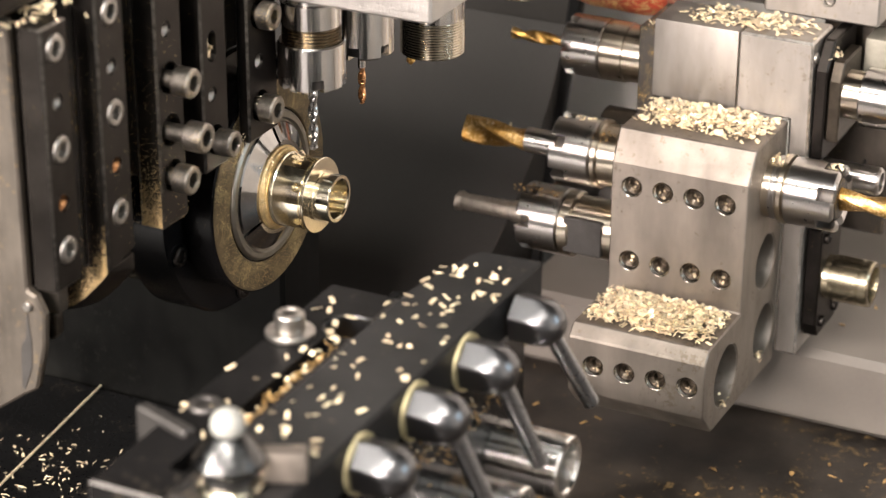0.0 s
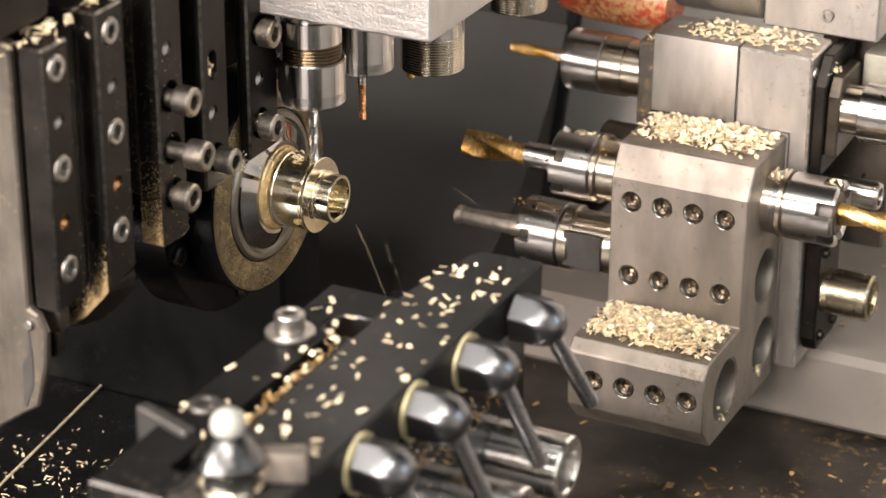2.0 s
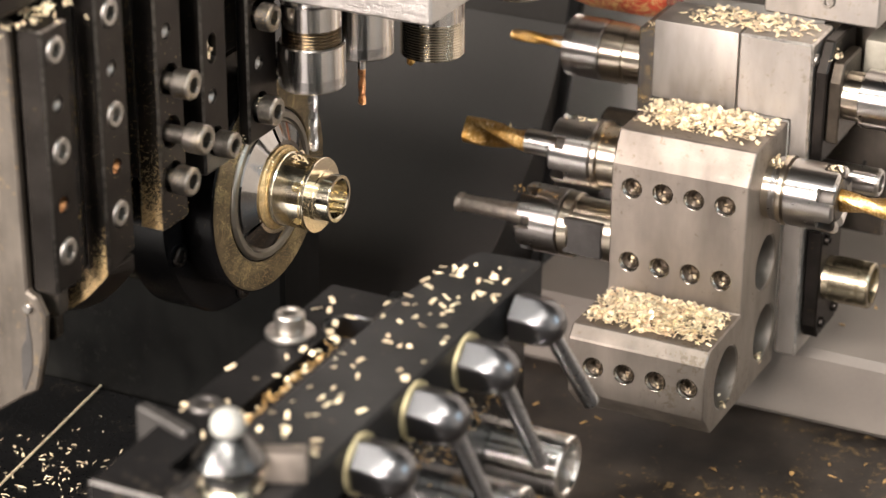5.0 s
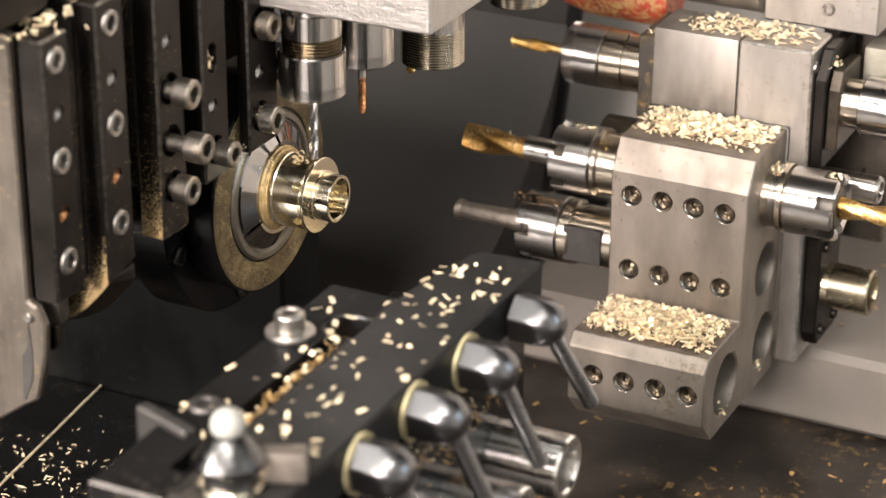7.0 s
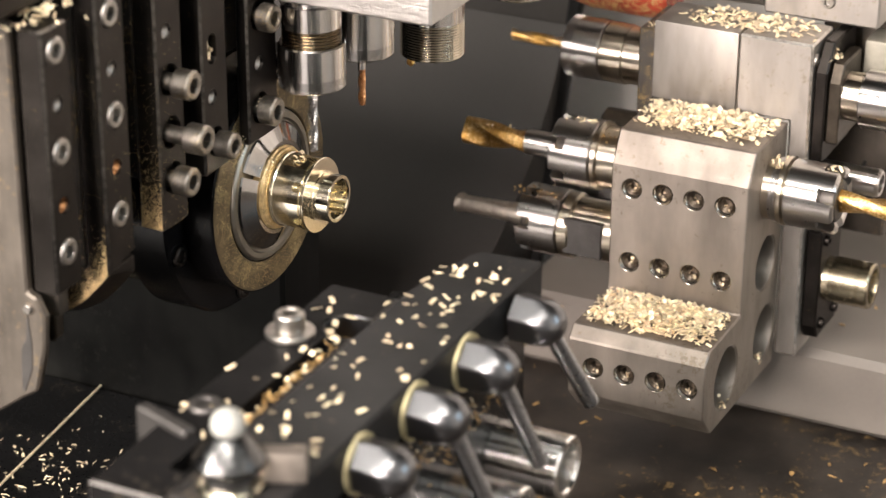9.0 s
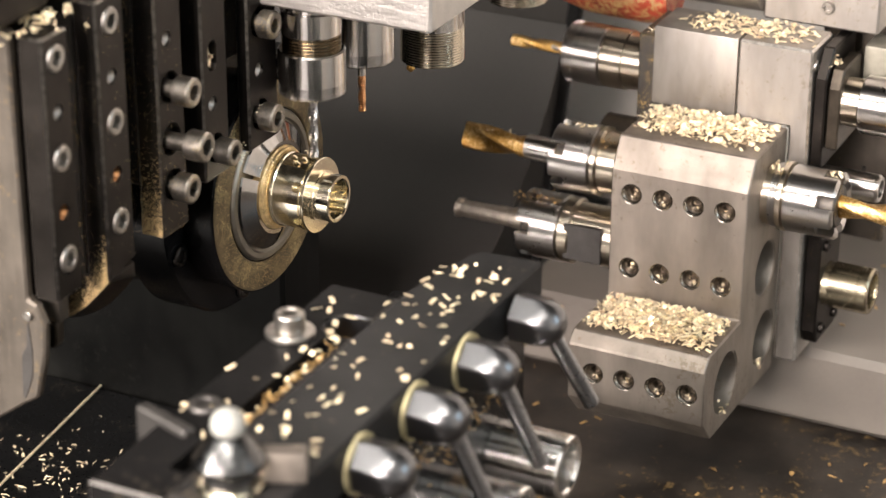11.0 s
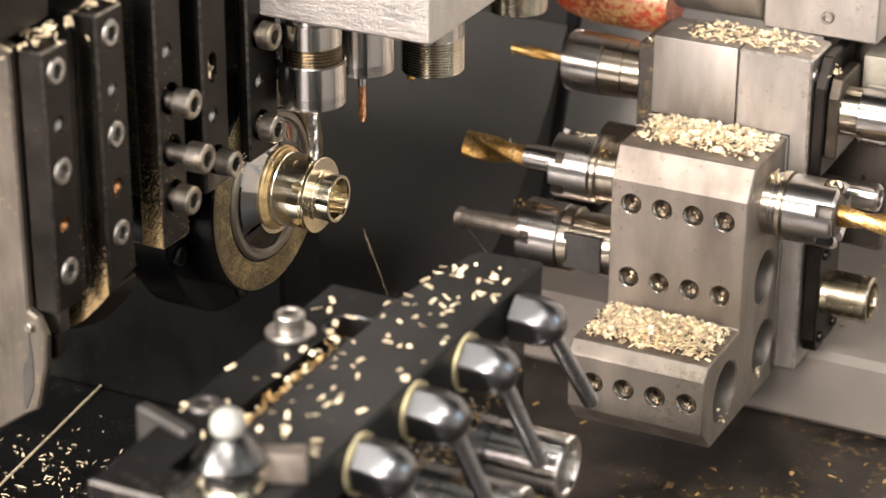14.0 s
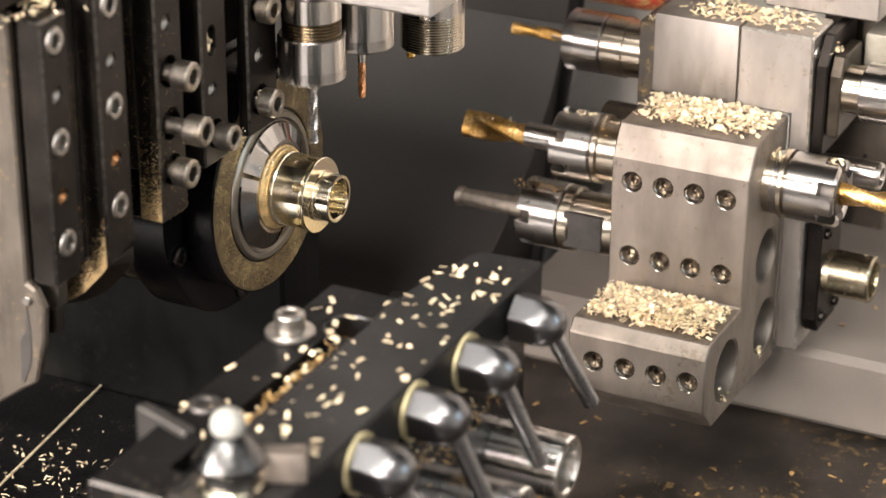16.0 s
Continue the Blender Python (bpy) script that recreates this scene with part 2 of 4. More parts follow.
def lathe(profile, axis, at, seg=48, shape=None, twist=0.0):
    """Turns (t, r) pairs about an axis through at. shape(i, angle, r) may change a radius; ends at r = 0 close."""
    bm = bmesh.new()
    rings = []
    for i, (t, r) in enumerate(profile):
        if r <= 1e-6:
            rings.append([bm.verts.new((0, 0, t))])
            continue
        ring = []
        for k in range(seg):
            a = 2 * math.pi * k / seg
            q = shape(i, a, r) if shape else r
            ring.append(bm.verts.new((q * math.cos(a + twist * t), q * math.sin(a + twist * t), t)))
        rings.append(ring)
    for a, b in zip(rings, rings[1:]):
        for k in range(seg):
            j = (k + 1) % seg
            if len(a) == 1 and len(b) == 1:
                continue
            if len(a) == 1:
                bm.faces.new((a[0], b[k], b[j]))
            elif len(b) == 1:
                bm.faces.new((a[k], a[j], b[0]))
            else:
                bm.faces.new((a[k], a[j], b[j], b[k]))
    bmesh.ops.recalc_face_normals(bm, faces=bm.faces)
    bm.transform(Matrix.Translation(at) @ TURN[axis])
    return bm


def rod(axis, at, r, a, b, c=0.3, seg=32):
    return lathe([(a, 0), (a, r - c), (a + c, r), (b - c, r), (b, r - c), (b, 0)], axis, at, seg)


def cut(ob, cutters):
    """Drills holes: subtracts the cutters' meshes (world millimetres) from ob's mesh for good."""
    bm = bmesh.new()
    for c in cutters:
        me = bpy.data.meshes.new("bore")
        c.transform(Matrix.Translation(-ORG[ob.name]) @ Matrix.Scale(MM, 4))
        c.to_mesh(me)
        c.free()
        bm.from_mesh(me)
        bpy.data.meshes.remove(me)
    me = bpy.data.meshes.new("bores")
    bm.to_mesh(me)
    bm.free()
    tool = new("bores", me)
    keep, home = ob.parent, ob.location.copy()
    ob.parent, ob.location = None, (0, 0, 0)
    mod = ob.modifiers.new("bores", "BOOLEAN")
    mod.operation, mod.object, mod.solver = "DIFFERENCE", tool, "EXACT"
    made = bpy.data.meshes.new_from_object(ob.evaluated_get(bpy.context.evaluated_depsgraph_get()))
    ob.modifiers.clear()
    ob.data = made
    made.shade_smooth()
    made.set_sharp_from_angle(angle=radians(22))
    ob.parent, ob.location = keep, home
    bpy.data.objects.remove(tool)
    bpy.data.meshes.remove(me)
    return ob


def hexed(a, flat):
    return flat / math.cos((a + math.pi / 6) % (math.pi / 3) - math.pi / 6)


def cap_screw(axis, at, r, length, sign=1, shaft=0.0):
    """Socket head cap screw: the seat of its head at `at`, the head standing out by length; shaft: bare thread below the head."""
    sock = r * 0.52
    prof = [(-shaft, 0), (-shaft, r * 0.58), (0, r * 0.58), (0, r * 0.96), (0.3, r), (length - 0.7, r), (length - 0.2, r * 0.93), (length, r * 0.84), (length, sock * 1.1), (length - 0.4, sock), (length * 0.35, sock), (length * 0.3, 0)]
    if shaft == 0:
        prof = prof[2:]
        prof[0] = (0, 0)
    n = len(prof)
    bm = lathe([(t * sign, q) for t, q in prof], axis, at, 36, lambda i, a, q: hexed(a, q * 0.93) if i in (n - 2, n - 3) else q)
    return bm


def twist_drill(axis, at, r, a, b, sign=1, pitch=16.0, tip=2.0, web=0.42, steps=40):
    """A two-flute drill from a (shank end) to b (point) along the axis."""
    def flute(i, ang, q):
        d = abs((ang % math.pi) - math.pi / 2) / (math.pi / 2)
        return q if d > 0.62 else q * (web + (1 - web) * (d / 0.62) ** 2.2)
    prof = [(a, 0)] + [(a + (b - a) * k / steps, r) for k in range(steps + 1)] + [(b + tip * (1 if b > a else -1), 0.0)]
    return lathe(prof, axis, at, 28, flute, 2 * math.pi / pitch * sign)


def nut(axis, at, r, a, b, bore, slots=6, depth=5.5, run=4.6, chamfer=0.8):
    """Round collet nut from a (back) to b (front) with spanner slots cut into its front rim."""
    s = 1 if b > a else -1
    prof = [(a, bore), (a, r - 0.5), (a + 0.5 * s, r), (b - run * s, r), (b - (run - 0.02) * s, r), (b - chamfer * s, r), (b, r - chamfer), (b, bore + 1.6), (b - 0.8 * s, bore), (b - 6.5 * s, bore), (b - 6.6 * s, 0)] if depth == 0 else [(a, bore), (a, r - 0.5), (a + 0.5 * s, r), (b - run * s, r), (b - (run - 0.02) * s, r), (b - chamfer * s, r), (b, r - chamfer), (b, bore + 1.6), (b - 1.2 * s, bore), (b - 1.4 * s, bore * 0.5), (b - 1.4 * s, 0)]
    def slot(i, ang, q):
        k = (int(round(ang / (2 * math.pi) * 72)) - 6) % (72 // slots)
        return min(q, r - depth) if i in (4, 5, 6) and k < 3 else q
    return lathe(prof, axis, at, 72, slot)


def thread(axis, at, r, a, b, pitch=1.0, d=0.45):
    n = max(1, int(abs(b - a) / pitch))
    s = (b - a) / n
    prof = [(a, 0), (a, r - d)]
    for k in range(n):
        prof += [(a + s * (k + 0.3), r), (a + s * (k + 0.5), r), (a + s * (k + 0.95), r - d)]
    return lathe(prof + [(b, r - 1.2), (b, 0)], axis, at, 48)


def chips(rng, spots, lo, hi, curl=0.34):
    """Loose brass chips: short curled slivers with thickness. spots: (x, y, z, heap) in mm."""
    verts, faces = [], []
    for x, y, z, heap in spots:
        L, W = rng.uniform(lo, hi) * (1 if rng.random() < 0.7 else 0.5), rng.uniform(0.45, 1.15) * lo * (1.7 if rng.random() < 0.3 else 1)
        turn = Euler((rng.gauss(0, heap), rng.gauss(0, heap), rng.uniform(0, 6.3))).to_matrix()
        c, base, th = rng.uniform(0.1, curl) * (1 if rng.random() < 0.7 else -1), len(verts), 0.16
        for k in range(4):
            u = k / 3 - 0.5
            w = W * (1 - 0.6 * abs(u) * rng.random())
            h = c * L * (0.25 - u * u)
            for v, t in ((-w / 2, 0), (w / 2, 0), (w / 2, th), (-w / 2, th)):
                p = turn @ Vector((u * L, v, h + t + W * 0.25 * math.sin(3 * u)))
                verts.append(((p.x + x) * MM, (p.y + y) * MM, (p.z + z) * MM))
        for k in range(3):
            o = base + 4 * k
            for e in range(4):
                f = (e + 1) % 4
                faces.append((o + e, o + f, o + 4 + f, o + 4 + e))
        faces += [(base + 3, base + 2, base + 1, base), (base + 12, base + 13, base + 14, base + 15)]
    return verts, faces


def chip_pile(name, spots, lo, hi, label, seed, at=(0, 0, 0), mat=None):
    verts, faces = chips(random.Random(seed), spots, lo, hi)
    o = Vector(at) * MM
    me = bpy.data.meshes.new(name)
    me.from_pydata([(v[0] - o.x, v[1] - o.y, v[2] - o.z) for v in verts], [], faces)
    me.materials.append(mat or CHIP)
    ob = new(name, me)
    ob.location = o
    return tagged(ob, label, "metal chips", kind="stuff")


def dust_film(parent, spot, n, seed, lo, hi, label, normal="y"):
    """Fine flakes lying on an upright face. spot(rng) gives a place in mm on the face; the flakes lie in that plane."""
    g = random.Random(seed)
    bm = bmesh.new()
    for _ in range(n):
        x, y, z = spot(g)
        r, a0, lift = g.uniform(lo, hi) / 2, g.uniform(0, 6.28), g.uniform(0.03, 0.22)
        tip, ring = g.uniform(-0.5, 0.5) * r, []
        for k in range(5):
            a, q = a0 + 1.2566 * k, r * g.uniform(0.5, 1.1)
            u, v, w = q * math.cos(a), q * math.sin(a), lift + tip * math.cos(a)
            ring.append(bm.verts.new((x + u, y - w, z + v) if normal == "y" else (x + w, y + u, z + v)))
        back = bm.verts.new((x, y + 0.05, z) if normal == "y" else (x - 0.05, y, z))
        bm.faces.new(ring)
        for k in range(5):
            bm.faces.new((ring[(k + 1) % 5], ring[k], back))
    bmesh.ops.recalc_face_normals(bm, faces=bm.faces)
    return tagged(part("brass_dust", bm, GOLD_DUST, parent), label, kind="stuff")


SLIDE = []
SPIN = []
INDEX = []


# ---- the machine's working space ----
def plain(name, bm, mat, label, at=(0, 0, 0)):
    return solo(name, bm, mat, at, label, "machine wall", kind="structure")


plain("floor", box(-500, 700, -420, 900, -170, -150, 0), FLOOR_OILY, "oily dark sheet floor of the working space")
plain("ledge_tray", box(-500, -64, -420, 51.5, -149.5, -128, 1.5), TRAY, "black glossy tray ledge strewn with chips")
plain("wall_base", box(-500, -52, 51.5, 80, -149.5, 18, 1.5), WALL_DARK, "dark painted headstock base wall")
plain("wall_back_dark", prism([(-560, -149), (-41, -149), (-39, -131), (-13, 60), (-13, 520), (-560, 520)], "y", 251, 262, 1), WALL_BACK, "dark painted back sheet")
plain("door_edge", prism([(-44, -149), (-38, -149), (-35, -131), (-9, 60), (-9, 300), (-15, 300), (-15, 60), (-41, -131)], "y", 246, 250.5, 0.8), PLATE_WORN, "black rubber edge of the sliding door")
chute = prism([(81, -149.6), (110, -145.5), (140, -139), (168, -129), (192, -115.5), (212, -98), (228, -76), (239, -50), (245.5, -22), (245.5, -149.6)], "x", -500, -41, 0)
for v in chute.verts:
    if v.co.x > -100:
        v.co.x += (v.co.z + 149) * 0.13
plain("chute_sheet", chute, WALL_BACK, "dark sheet curving up into the back wall")
# Solid black disc put in place of a dark round hole.
plain("wall_hole_disc", lathe([(221.0, 0), (221.0, 4.0), (221.8, 4.8), (233.0, 4.8), (233.0, 0)], "y", (-38.8, 0, -91.1), 28), PLATE_WORN, "round black disc standing in for a dark hole in the curved sheet")
plain("wall_back_light", box(-80, 700, 352, 362, -149, 520, 1), WALL_LIGHT, "light grey painted back panel")
plain("step_casting", box(-20, 700, 185, 351, -149.5, -116.5, 3), WALL_BEIGE, "beige painted casting step along the back")
plain("wall_left", box(-520, -501, -420, 900, -170, 520, 0), WALL_DARK, "dark side sheet")
# Unseen side sheets; the opening is left so window_light can reach the tools.
for a, b, c, d in ((-420, 900, -170, 60), (-420, 900, 440, 520), (180, 900, 60, 440), (-420, -330, 60, 440)):
    plain("wall_right", box(701, 720, a + 0.5, b - 0.5, c + 0.5, d - 0.5, 0), WALL_LIGHT, "unseen light side sheet with an opening left for the side light")
# Roof out of view, made dark so that ledges and plates reflect dark.
plain("ceiling", box(-520, 720, -120, 900, 521, 540, 0), WALL_DARK, "unseen dark sheet roof, kept dark for reflections in the steel tops")
# Unseen floor that blocks world light from below, so metal reflects darker there.
plain("floor_hall", box(-3000, 3500, -3099, -430, -1000, -980, 0), HALL_FLOOR, "unseen grey concrete hall floor, added to darken reflections from below")
plain("apron", box(-520, 720, -429, -421, -979, -128, 2), WALL_BEIGE, "beige painted machine apron")
plain("wall_hall", box(-3000, 3500, -3200, -3100, -1000, 2500, 0), HALL, "pale hall wall behind the machine")


# ---- spindle with collet and brass workpiece ----
spindle = thing("spindle_housing", (-60, 0, -45), "black lathe spindle housing dusted with fine brass", "lathe spindle")
part("rear_housing", lathe([(-240, 0), (-240, 41), (-54.1, 41), (-54.1, 0)], "x", (0, 0, 0), 72), SPINDLE_BLACK, spindle)
part("front_housing", lathe([(-54, 0), (-54, 45.2), (-53.4, 46), (-39, 46), (-38, 45), (-38, 0)], "x", (0, 0, 0), 96), SPINDLE_BLACK, spindle)
part("guide_flange", lathe([(-37.9, 0), (-37.9, 36.2), (-26.6, 36.8), (-26.0, 36.4), (-26.0, 0)], "x", (0, 0, 0), 96), SPINDLE_BLACK, spindle)
part("dusty_ring", lathe([(-25.9, 26.4), (-25.9, 36.2), (-25.5, 35.9), (-25.3, 35.0), (-25.3, 26.8), (-25.9, 26.4)], "x", (0, 0, 0), 96), DUSTED, spindle, "flange ring coated with fine brass dust")


def ring_spot(g):
    a, r = radians(g.gauss(-90, 75)), g.uniform(27, 35.4)
    return -25.3, r * math.cos(a), r * math.sin(a)


dust_film(spindle, ring_spot, 2400, 80, 0.10, 0.30, "fine brass dust on the flange ring", "x")
for k in range(5):
    a = radians(-90 + 72 * k)
    part("flange_screw", cap_screw("x", (-38, 41 * math.cos(a), 41 * math.sin(a)), 3.6, 1.6), BLACK, spindle)

chuck = thing("spindle_nose", (-26, 0, 0), "bright steel spindle nose gripping a brass part", "collet chuck")
INDEX.append(chuck)
part("nose_ring", lathe([(-25.8, 0), (-25.8, 25.8), (-25.2, 25.6), (-24.6, 24.8), (-24.6, 23.2), (-25.4, 22.6), (-25.5, 22.4), (-25.5, 0)], "x", (0, 0, 0), 96), NOSE, chuck)
for k in range(3):
    # each jaw is a third of a cone, with a slit to the next
    bm = bmesh.new()
    rows = [(-25.4, 21.9), (-25.0, 21.9), (-24.5, 21.5), (-22.3, 16.9), (-21.7, 15.9), (-21.7, 14.5), (-25.4, 14.5)]
    grid = []
    for j in range(17):
        a = radians(90 + 120 * k + 2.2 + (120 - 4.4) * j / 16)
        grid.append([bm.verts.new((t, r * math.cos(a), r * math.sin(a))) for t, r in rows])
    n = len(rows)
    for g, h in zip(grid, grid[1:]):
        for i in range(n):
            bm.faces.new((g[i], g[(i + 1) % n], h[(i + 1) % n], h[i]))
    bm.faces.new(grid[0]), bm.faces.new(grid[-1])
    bmesh.ops.recalc_face_normals(bm, faces=bm.faces)
    part("collet_jaw", bm, JAW, chuck)

work = thing("workpiece", (-10, 0, 0), "freshly turned stepped brass sleeve with cross holes", "brass part")
INDEX.append(work)
part("dusty_root", lathe([(-25, 0), (-25, 14.3), (-21.6, 14.3), (-21.2, 13.7), (-20.3, 13.7), (-20.1, 12.9), (-19.7, 12.9), (-19.7, 0)], "x", (0, 0, 0), 120), ROOT, work, "shoulder coated with fine brass dust")
body = part("sleeve_body", lathe([(-19.6, 0), (-19.6, 12.2), (-19.2, 12.7), (-18.4, 12.7), (-18.1, 12.3), (-8.6, 12.3), (-8.5, 11.6), (-7.5, 11.6), (-7.4, 12.6), (-6.9, 12.8), (-6.5, 12.8), (-6.3, 12.6), (-6.3, 6.9), (-12, 6.7), (-12, 0)], "x", (0, 0, 0), 120), BRASS, work)
part("sleeve_nose", lathe([(-6.4, 6.8), (-6.4, 8.6), (-5.4, 8.6), (-5.3, 8.05), (0.1, 8.05), (0.4, 7.9), (0.4, 6.9), (0.0, 6.6), (-6.4, 6.8)], "x", (0, 0, 0), 120), BRASS, work)
cut(body, [rod("z", (-9.6, 0, 0), 1.75, -20, 20, 0, 24)] + [(lambda b: (b.transform(Matrix.Rotation(radians(60 * k), 4, "X")), b)[1])(rod("z", (-9.6, 0, 0), 1.75, 5, 20, 0, 24)) for k in (1, 2, 4, 5)])


# ---- gang slide: five tool holders ----
def holder(y0, y1, z0, z1, flush, open_holes, proud, label, slant=0, dusty=False, back=16, rear=-28.2, slots=()):
    h = thing("tool_holder", (-24, (y0 + y1) / 2, z0), label, "tool holder", "gang tool holders")
    SLIDE.append(h)
    poly = [(y0, z0), (y1, z0 + slant), (y1, z1), (y0, z1)]
    bar = part("clamp_bar", prism(poly, "x", rear, -20, 0.7), BLACK_DUSTY if dusty else BLACK, h)
    if back:
        part("shank", prism([(y0 + 0.8, z0 + back), (y1 - 1.2, z0 + back), (y1 - 1.2, z1), (y0 + 0.8, z1)], "x", -62, -28.6, 0.5), BLACK_SPECKED, h)
    holes = [rod("x", (-20, y, z), 4.35, -2.4, 3, 0, 32) for y, z in flush] + [rod("x", (-20, y, z), 2.5, -7, 3, 0, 24) for y, z in open_holes]
    holes += [rod("x", (-20, y, z + 0.5), r + 0.5, -3.2, 3, 0, 32) for y, z, seat, r, length in proud]
    for y, z, half in slots:
        arc = [radians(18 * k) for k in range(11)]
        rim = [(y + 2.5 * math.cos(a), z + half + 2.5 * math.sin(a)) for a in arc] + [(y - 2.5 * math.cos(a), z - half - 2.5 * math.sin(a)) for a in arc]
        holes.append(prism(rim, "x", -26.5, -17, 0))
    if holes:
        cut(bar, holes)
        lit_worn_edges(bar)
    for y, z in flush:
        part("cap_screw", cap_screw("x", (-22.4, y, z), 4.1, 3.1), BOLT, h)
    for n, (y, z) in enumerate(open_holes):
        part("set_screw", lathe([(-0.9, 2.4), (-1.2, 2.1), (-1.7, 1.5), (-2.0, 1.2), (-3.6, 1.1), (-3.6, 0)], "x", (-20, y, z), 24, lambda i, a, q: hexed(a, q * 0.93) if i in (3, 4) else q), COPPER if n % 2 else BOLT, h, "oily recessed set screw")
    for y, z, seat, r, length in proud:
        part("cap_screw", cap_screw("x", (-20 + seat, y, z), r, length, 1, seat + 3.0), BOLT_DUSTY, h)
    return h


holder(-130.4, -117.6, 17, 97.5, [(-124.2, 90.3), (-124.2, 60), (-124, 28.8)], [(-124.3, 74.4), (-124.5, 43.7)], [], "black steel clamp bar with three socket screws beside a pale plate", back=0)
second = holder(-104, -89.8, 12.5, 100, [(-97, 92.6), (-96.8, 61.4), (-96.8, 29.9)], [(-97.2, 75.8), (-97.1, 45.1)], [], "black steel clamp bar with dust caked on its lower end", slant=3, back=0)
part("shank", prism([(-28.6, 100), (-28.6, 3.4), (-34, -1.4), (-39.3, -4.3), (-46, -7), (-54, -8.4), (-62, -8.8), (-62, 100)], "y", -103.9, -91, 0.5), BLACK_SPECKED, second)
foot = prism([(-20.4, 14), (-20.4, 12.7), (-23.2, 9.1), (-26.4, 5.6), (-29.7, 2.1), (-34, -1.4), (-39.3, -4.3), (-46, -7), (-46, 14)], "y", -103.9, -90, 0)
for v in foot.verts:
    if v.co.y > -95 and v.co.z < 13:
        v.co.z -= 4.2
part("curved_foot", bevelled(foot, 0.9, 30, 2), BLACK, second, "rounded foot of the clamp bar")
third = holder(-74, -59.5, 14.4, 150, [], [(-67.9, 77.8)], [(-67.2, 61.7, 2.8, 4.6, 6.0), (-67.4, 44.8, 6.4, 4.7, 6.4), (-67.2, 29.9, 1.6, 4.6, 5.6)], "black clamp bar with long socket screws standing out")
holder(-48.6, -34, 23, 150, [], [(-43.2, 48.3)], [(-42.2, 32.6, 1.2, 4.3, 6.0)], "black clamp bar with an elongated hole and dusty screw", slots=((-42.6, 64.0, 2.6),))
holder(-21.5, -3.2, 23.5, 150, [], [(-14.7, 49.9)], [(-13.8, 65.5, 1.0, 4.6, 5.0), (-14.4, 34.1, 1.2, 4.7, 5.4)], "black clamp bar next to the cross drill", back=30, rear=-24.4)



def low_face(x0, x1, y, edge, tall, power):
    """Places on a face at y, crowded above its lower edge(x) and thinning out over a height of tall."""
    def spot(g):
        x = g.uniform(x0, x1)
        rise = tall * g.random() ** power if tall > 30 else min(40.0, g.expovariate(2.4 / tall))
        return x, y, edge(x) + 0.4 + rise
    return spot


def foot_edge(x):
    return float(np.interp(x, (-46, -39.3, -34, -29.7, -23.2, -20.4), (-7, -4.3, -1.4, 2.1, 9.1, 12.7)))


def corner_spot(g):
    x = -20.9 - min(22.0, g.expovariate(0.17))
    return x, -104.0, foot_edge(x) + 0.3 + min(16.0, g.expovariate(0.30 + 0.014 * (-20.9 - x)))


dust_film(second, corner_spot, 2600, 81, 0.16, 0.55, "fine brass dust caked on the lower end")
dust_film(second, low_face(-34, -20.8, -104, foot_edge, 100, 2.2), 420, 82, 0.12, 0.32, "fine brass dust")
dust_film(third, low_face(-27.9, -20.4, -74, lambda x: 14.6, 15, 1.9), 1500, 83, 0.16, 0.5, "fine brass dust caked on the lower end")
dust_film(third, low_face(-40, -20.4, -74, lambda x: 14.6, 110, 1.9), 700, 84, 0.12, 0.34, "fine brass dust")
dust_film(third, lambda g: (-20, g.uniform(-73.5, -60), 14.6 + 60 * g.random() ** 2.0), 90, 85, 0.2, 0.45, "fine brass dust", "x")
dust_film(second, lambda g: (-20, g.uniform(-103.5, -90), 15 + 80 * g.random()), 60, 86, 0.2, 0.4, "fine brass dust", "x")

carrier = thing("slide_carrier", (-90, -60, 0), "black gang slide carrier with brass dust on its rounded lower edge", "machine slide")
SLIDE.append(carrier)
part("carrier_plate", prism([(-150, 60), (-110, 40), (-80, 40), (-10, 60), (0, 150), (-150, 150)], "x", -92, -62.5, 2), BLACK, carrier)
part("cap", box(-70, -27, -152, -114, 101, 150, 4, 3), BLACK, carrier, "black rounded cover above the holders")

plate = thing("guard_plate", (-45, -125, -30), "pale grey steel plate with a pointed lower end", "machine plate")
SLIDE.append(plate)
part("plate_body", prism([(-33.5, 97), (-33.5, 14), (-30.6, 12.6), (-28, 7), (-28.9, -4.3), (-32.4, -18.3), (-37.5, -21.5), (-47, -28.5), (-70, -42), (-160, -42), (-160, 97)], "y", -127, -123.6, 0.7), MESH_GREY, plate)
# Thin patch in a slightly darker steel on the plate's lower end.
part("dark_patch", prism([(-33.9, 8.4), (-32.9, -2.4), (-33.4, -11), (-36.5, -19), (-37.6, -18.6), (-36.9, -4.7), (-34.8, -1.2)], "y", -127.3, -126.9, 0.1), DARK_STEEL, plate, "slightly darker patch on the plate")
part("pin", rod("y", (-33.2, -127, 9.2), 1.5, -1.4, 1, 0.3, 20), BOLT, plate)
part("rear_post", box(-36, -29.4, -117.4, -112, 2.6, 16.8, 1.2, 2), MESH_GREY, plate)
part("rear_lug", prism([(-35.4, 2.4), (-31, 2.4), (-31.3, -4.8), (-32.4, -6.2), (-34.6, -6.4)], "y", -117.4, -113, 0.5), OILY_STEEL, plate)


# ---- gang slide: cross drills under an aluminium block ----
head = thing("drill_head", (-10, 40, 72), "scratched aluminium drill head with spinning cross drills", "drill head")
SLIDE.append(head)
hb = part("head_block", prism([(-80, 71.2), (40.7, 71.2), (40.7, 190), (-80, 190)], "y", -13, 150, 0.8), ALU, head)


